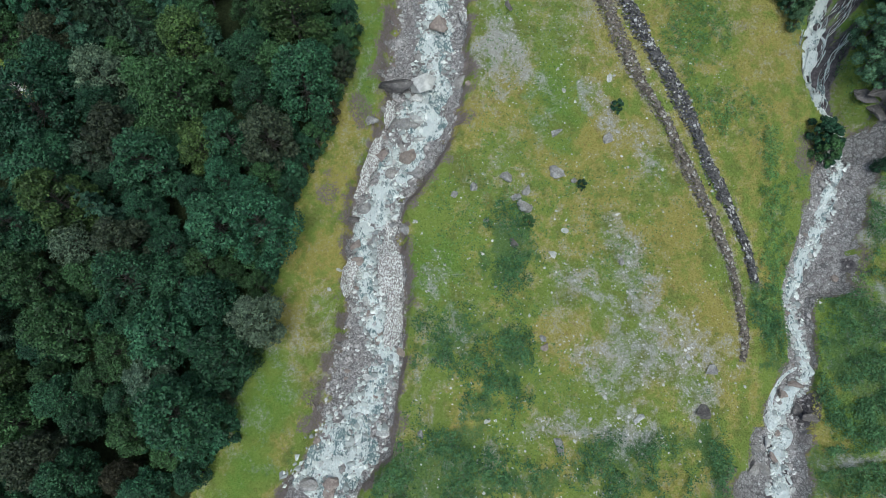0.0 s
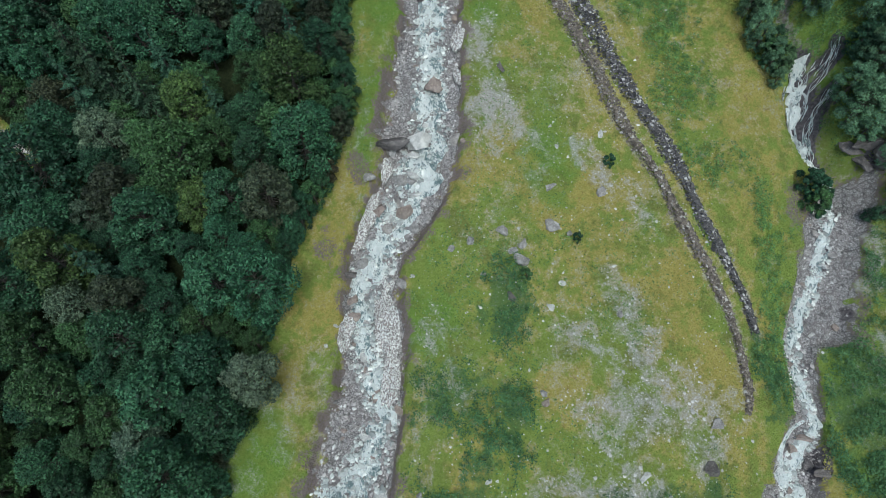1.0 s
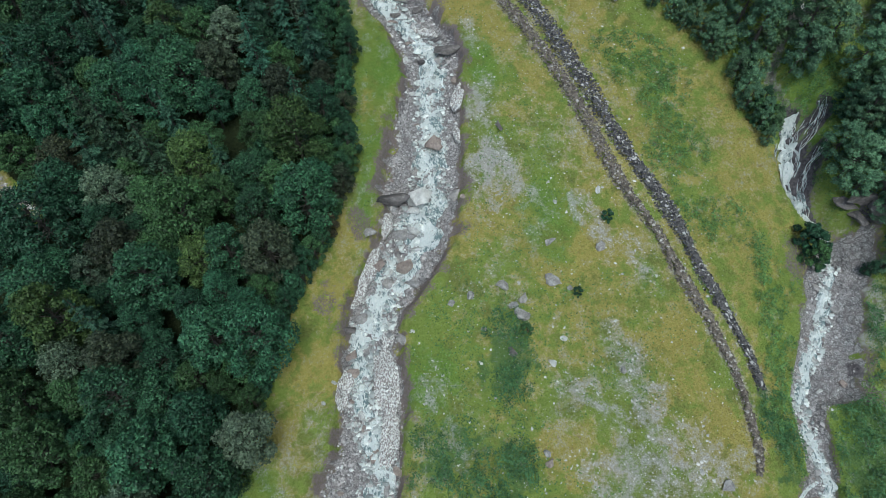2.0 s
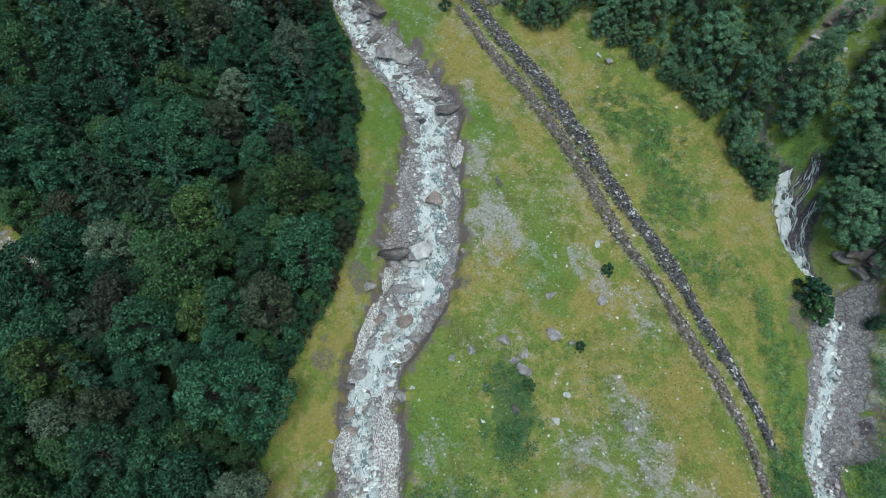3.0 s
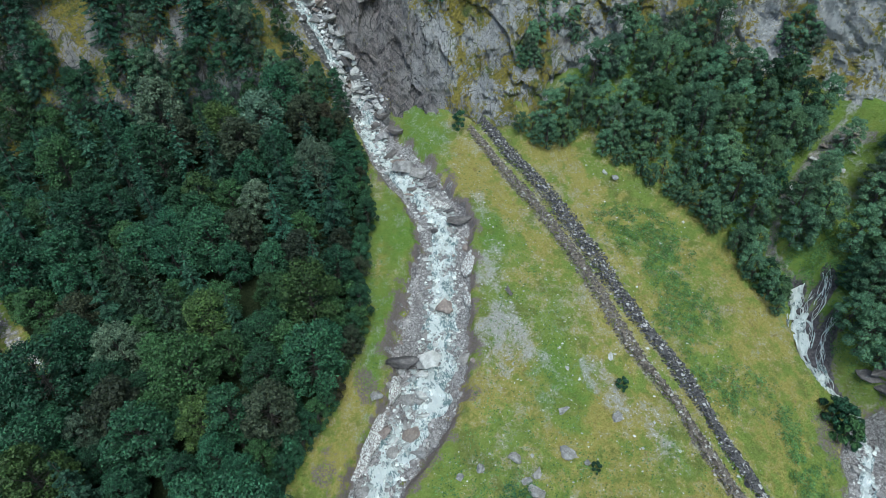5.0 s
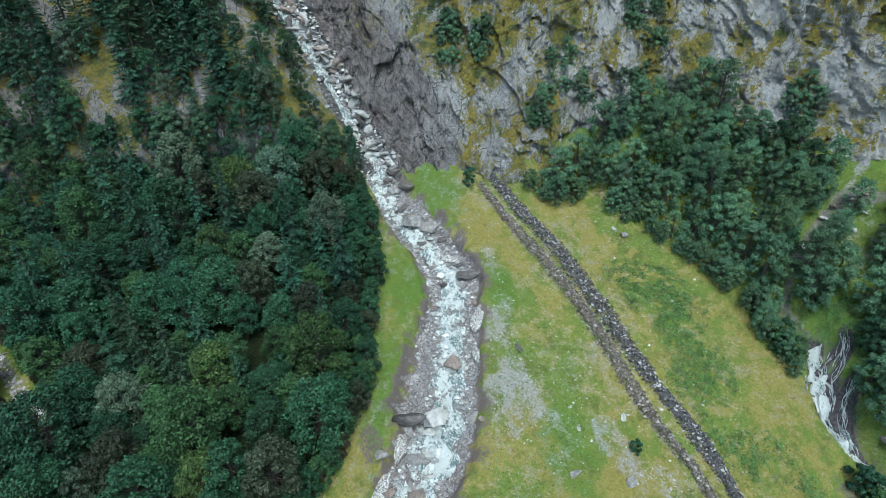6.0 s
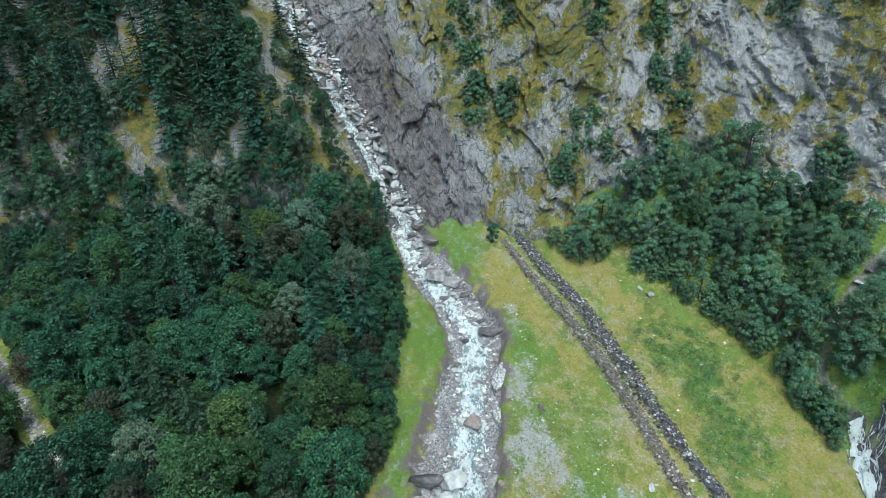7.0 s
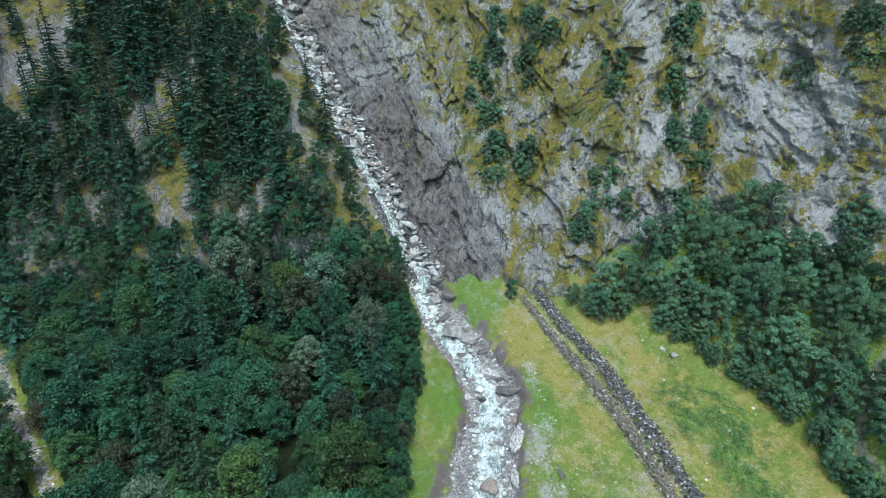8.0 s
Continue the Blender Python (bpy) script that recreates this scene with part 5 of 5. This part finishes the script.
# the wood under the cliff on the talus
taken = []
tries = placed = 0
while tries < 7000 and placed < 400:
    tries += 1
    x, y = rnd.uniform(12, 110), rnd.uniform(28, 118)
    d, _, s = to_line(x, y, TALUS)
    if s < 0 or d < 0.9 or y > float(foot(x)) - 3.5:
        continue
    if bed(x, y, SLIDE)[1] < 1.9 or bed(x, y, FALL)[1] < 4.5 or to_line(x, y, CORRIDOR)[0] < 2.6 or math.hypot(x - 77, y - 91) < 8.5 or to_line(x, y, RUNNEL)[0] < 1.6:
        continue
    if x < 32 and float(rough(x, y, 7, 2, 98)) > 0.55:
        continue
    size = rnd.uniform(0.6, 1.05) if d > 4 else rnd.uniform(0.38, 0.65)
    if free(x, y, 3.4 * size):
        placed += 1
        set_broad(x, y, float(ground(x, y)), size, rnd.choice((ALDER, ALDER, ALDER, ALDER, LEAF, SILVER)) if rnd.random() < 0.5 else ALDER, "trees under the cliff", "under the cliff", "alder_tree", SMALLS)


for x, y, size in ((65.5, 57.2, 0.6), (67.5, 55.8, 0.65), (69.5, 57.5, 0.75), (66.5, 60, 0.7), (69, 61, 0.8), (71.5, 59, 0.8), (72, 55.5, 0.7), (65.2, 63, 0.6), (67.5, 64.5, 0.7), (70.5, 64.5, 0.8), (73.5, 62, 0.8), (74.5, 57, 0.8), (55.8, 65.2, 0.45), (54.6, 63.2, 0.4)):
    set_broad(x, y, float(ground(x, y)), size, ALDER, "trees under the cliff", "under the cliff", "alder_tree", SMALLS)


# ---- bushes ----
def set_bush(x, y, z, size, material, where):
    m = pose(x, y, z - 0.5 * size, 0, 0, rnd.uniform(0, 360)) @ Matrix.Diagonal((size, size, size, 1))
    return plant("bush", BUSHES[rnd.randrange(4)], material, m, "dense green leafy bush " + where, "bush", "bushes")


for x, y, s in ((59.8, 46.4, 1.0), (58.4, 47.2, 1.0), (59.2, 44.6, 1.0), (61.2, 44.6, 0.7), (60.0, 48.4, 0.65), (1.8, 103, 0.8), (55.5, 66, 1.0), (53.5, 68, 0.9), (12.6, 32.4, 0.5), (20.6, 38, 0.4), (26.5, 50, 0.5)):
    set_bush(x, y, float(ground(x, y)), s, LEAF, "in the grass")
# bushes hold on to the ledges of the cliff, in upright strings
for x, v, n, tall in ((-5.5, 28, 6, 7), (-3, 22, 9, 5), (3.5, 22, 6, 4), (-5.5, 40, 5, 6), (3, 41, 5, 5), (7.8, 47, 4, 4), (21, 33, 4, 6), (19.5, 11.7, 5, 5), (24.6, 6, 4, 4), (16, 6.5, 8, 5), (35, 20, 8, 10), (35, 30, 6, 9), (40, 11, 6, 6), (23.5, 32, 3, 4), (37, 38, 3, 3), (64, 37, 9, 8), (64, 5, 7, 5), (4, 47, 5, 7), (-5, 49, 5, 6), (36, 2, 6, 3), (-9, 36, 4, 8), (56, 26, 2, 2)):
    for k in range(int(2.2 * n)):
        px, pv = x + rnd.gauss(0, 1.3), v + rnd.uniform(-0.5, 0.5) * tall * 1.7
        y, z = on_wall(px, max(0, pv))
        set_bush(px, y + 0.3, z, rnd.uniform(0.4, 0.85), ALDER if rnd.random() < 0.7 else SILVER, "on a cliff ledge")
# undergrowth bushes between the trunks of the wood
for k in range(28):
    x, y = rnd.uniform(-75, -16), rnd.uniform(-8, 95)
    d, _, s = to_line(x, y, EDGE_WOOD)
    if s > 0 and x > -62 - 0.4 * y:
        set_bush(x, y, float(ground(x, y)), rnd.uniform(0.7, 1.3), LEAF, "under the trees")


def carpet(rows, count, size, blade, material, label, seed, height=0.7, bald=0.25):
    """Low growth too dense to count: leaf sprays heaped in small mounds over ragged patches."""
    r = np.random.RandomState(seed)
    out = []
    for px, py, rx, ry, turn in rows:
        n = int(count * rx * ry * 1.6)
        a, q = r.uniform(0, 6.283, n), np.sqrt(r.uniform(0, 1, n))
        u, w = 1.4 * rx * q * np.cos(a), 1.4 * ry * q * np.sin(a)
        c, s = np.cos(radians(-turn)), np.sin(radians(-turn))
        x, y = px + c * u - s * w, py + s * u + c * w
        keep = (patches(x, y, [(px, py, rx, ry, turn)], seed) > r.uniform(0.1, 0.9, n)) & (bed(x, y, MAIN)[0] > 1.2) & (bed(x, y, SIDE)[0] > 1.1) & (patches(x, y, [(61, 0.4, 7, 0.8, 0)], 71) < 0.4)
        out.append(np.stack([x[keep], y[keep]], 1))
    xy = np.concatenate(out)
    x, y = xy[:, 0], xy[:, 1]
    swell = rough(x, y, size, 3, seed)
    keep = swell > r.uniform(-0.55, bald, len(x))
    x, y, swell = x[keep], y[keep], swell[keep]
    mound = height * (0.25 + 0.75 * smooth(-0.6, 0.8, swell))
    z = ground(x, y) + mound * r.uniform(0.5, 1.0, len(x))
    up = np.stack([-0.9 * (rough(x + 0.2, y, size, 3, seed) - rough(x, y, size, 3, seed)), -0.9 * (rough(x, y + 0.2, size, 3, seed) - rough(x, y, size, 3, seed)), np.ones(len(x))], 1)
    verts, faces = leaf_cloud(np.stack([x, y, z], 1), up, blade, seed, 0.5)
    return tagged(part("undergrowth", mesh_of("undergrowth", verts, faces, material), None), label, "undergrowth", kind="stuff")


carpet(SCRUBS[:8], 210, 2.6, 0.25, SHRUB, "dense dark green low shrubs spreading over the meadow", 111, 1.5)
carpet(SCRUBS[8:12] + SCRUBS[16:17] + [(65, 57, 2.2, 7, 0), (63.5, 69, 3.5, 4, 0), (60, 73, 5, 6, 0), (56, 69, 2, 4, 0)], 230, 1.0, 0.22, FERN, "thick green fern and herb growth on the bank", 112, 0.7, -0.15)
carpet(SCRUBS[12:16] + SCRUBS[17:], 200, 2.2, 0.25, SHRUB, "dense green shrubs beside the side stream", 113, 1.2)

carpet([(4, 24, 8, 14, 0), (3, 42, 6, 10, 0), (16, 36, 8, 12, 0), (14, 10, 9, 9, 0), (14, 58, 7, 10, 0), (31, 34, 7, 12, 0), (-13, 66, 1.6, 16, 0), (8, 80, 4, 12, -20)], 26, 1.3, 0.24, FERN, "scattered green herb tussocks in the meadow", 114, 0.4)

# small pale stones strewn over the fan
r = np.random.RandomState(14)
x, y = r.uniform(-4, 44, 30000), r.uniform(-8, 100, 30000)
keep = (bed(x, y, MAIN)[0] > 1.3) & (bed(x, y, SIDE)[0] > 1.6) & (r.uniform(0, 1, 30000) < 0.16 + 0.7 * patches(x, y, GRAVEL, 71)) & (to_line(x, y, TALUS)[2] < 0)
x, y = x[keep], y[keep]
scatter("pale_stones", np.stack([x, y, ground(x, y)], 1), 0.035 + r.exponential(0.042, len(x)).clip(0, 0.28), CHIPS, "small pale stones strewn over the meadow", "stones", 0.15, 15)


# bare dead trees on the steep slope
def snag(seed, height):
    r = random.Random(seed)
    bm = bmesh.new()
    rod(bm, (0, 0, -0.6), (0.15, 0, height), 0.16, 0.03, 7)
    for k in range(14):
        z, a = height * r.uniform(0.3, 0.95), r.uniform(0, 6.283)
        n = (1.25 - z / height) * 1.6
        rod(bm, (0.15 * z / height, 0, z), (math.cos(a) * n, math.sin(a) * n, z - 0.2 * n), 0.04, 0.01, 4)
    return bm


for k, (x, v, h) in enumerate(((-108, 20, 9), (-96, 16, 8), (-60, 30, 8), (-57, 40, 9), (-88, 33, 8))):
    ob = part("dead_tree", snag(600 + k, h), DEADWOOD)
    y, z = on_wall(x, v)
    ob.matrix_world = pose(x, y + 0.2, z, rnd.uniform(-8, 8), rnd.uniform(-8, 8), rnd.uniform(0, 360))
    tagged(ob, "bare bleached dead tree on a steep slope", "dead tree", "dead trees")

# a fallen trunk over the far wash
bm = bmesh.new()
rod(bm, (-2.0, -1.0, 0), (1.6, 0.7, 0.25), 0.20, 0.12, 8)
rod(bm, (-0.4, -0.2, 0.1), (-0.1, 0.7, 0.5), 0.06, 0.02, 5)
log = part("fallen_log", bm, DEADWOOD)
log.matrix_world = pose(-79.6, 64.6, float(ground(-79.6, 64.6)) + 0.3)
tagged(log, "bare bleached fallen tree trunk across a stony wash", "log")


# ---- grass ----
def meadow_grass(count, seed):
    """Tufts over the whole meadow, leaning every way, coloured like the turf that they grow from."""
    r = np.random.RandomState(seed)
    x, y = r.uniform(-32, 78, count), r.uniform(-12, 108, count)
    d, _, s = to_line(x, y, EDGE_WOOD)
    keep = ~((s > 0) & (d > 1.5)) & (bed(x, y, MAIN)[0] > 1.12) & (bed(x, y, SIDE)[0] > 1.05) & (bed(x, y, FALL)[0] > 1.3) & (y < foot(x)) & (np.minimum.reduce([to_line(x, y, p)[0] for p in SCARPS]) > 1.3)
    keep &= (patches(x, y, GRAVEL, 71) < r.uniform(0.2, 0.9, count)) & (np.minimum(to_line(x, y, ROW_A)[0], to_line(x, y, ROW_B)[0]) > 1.2)
    x, y = x[keep], y[keep]
    size = 0.11 + 0.12 * r.uniform(0, 1, len(x)) + 0.08 * np.abs(rough(x, y, 3, 2, seed))
    lean = r.normal(0, 0.28, (len(x), 3))
    lean[:, 2] = 0.75
    verts, faces = leaf_cloud(np.stack([x, y, ground(x, y) + 0.30 * size], 1), lean, size, seed, 0.22)
    me = mesh_of("grass", verts, faces, GRASS)
    rowd = np.minimum(to_line(x, y, ROW_A)[0], to_line(x, y, ROW_B)[0])
    d, _, s = to_line(x, y, TALUS)
    for key, v in (("dry", np.maximum.reduce([0.75 * patches(x, y, DRIES, 73), 0.6 * smooth(4.5, 2.0, rowd), 0.24 + 0 * x])), ("scrub", np.maximum(patches(x, y, SCRUBS[:8] + SCRUBS[12:16] + SCRUBS[17:], 72), 0.45 * patches(x, y, SCRUBS[8:12] + SCRUBS[16:17], 72))), ("lush", np.maximum(0.75 * patches(x, y, LUSH, 74), 0.55 * smooth(4, 14, np.where(s > 0, d, 0))))):
        store(me, key, np.repeat(v, 3))
    tagged(part("grass", me, None), "rough green and straw-coloured meadow grass", "grass", kind="stuff")


meadow_grass(300000, 121)
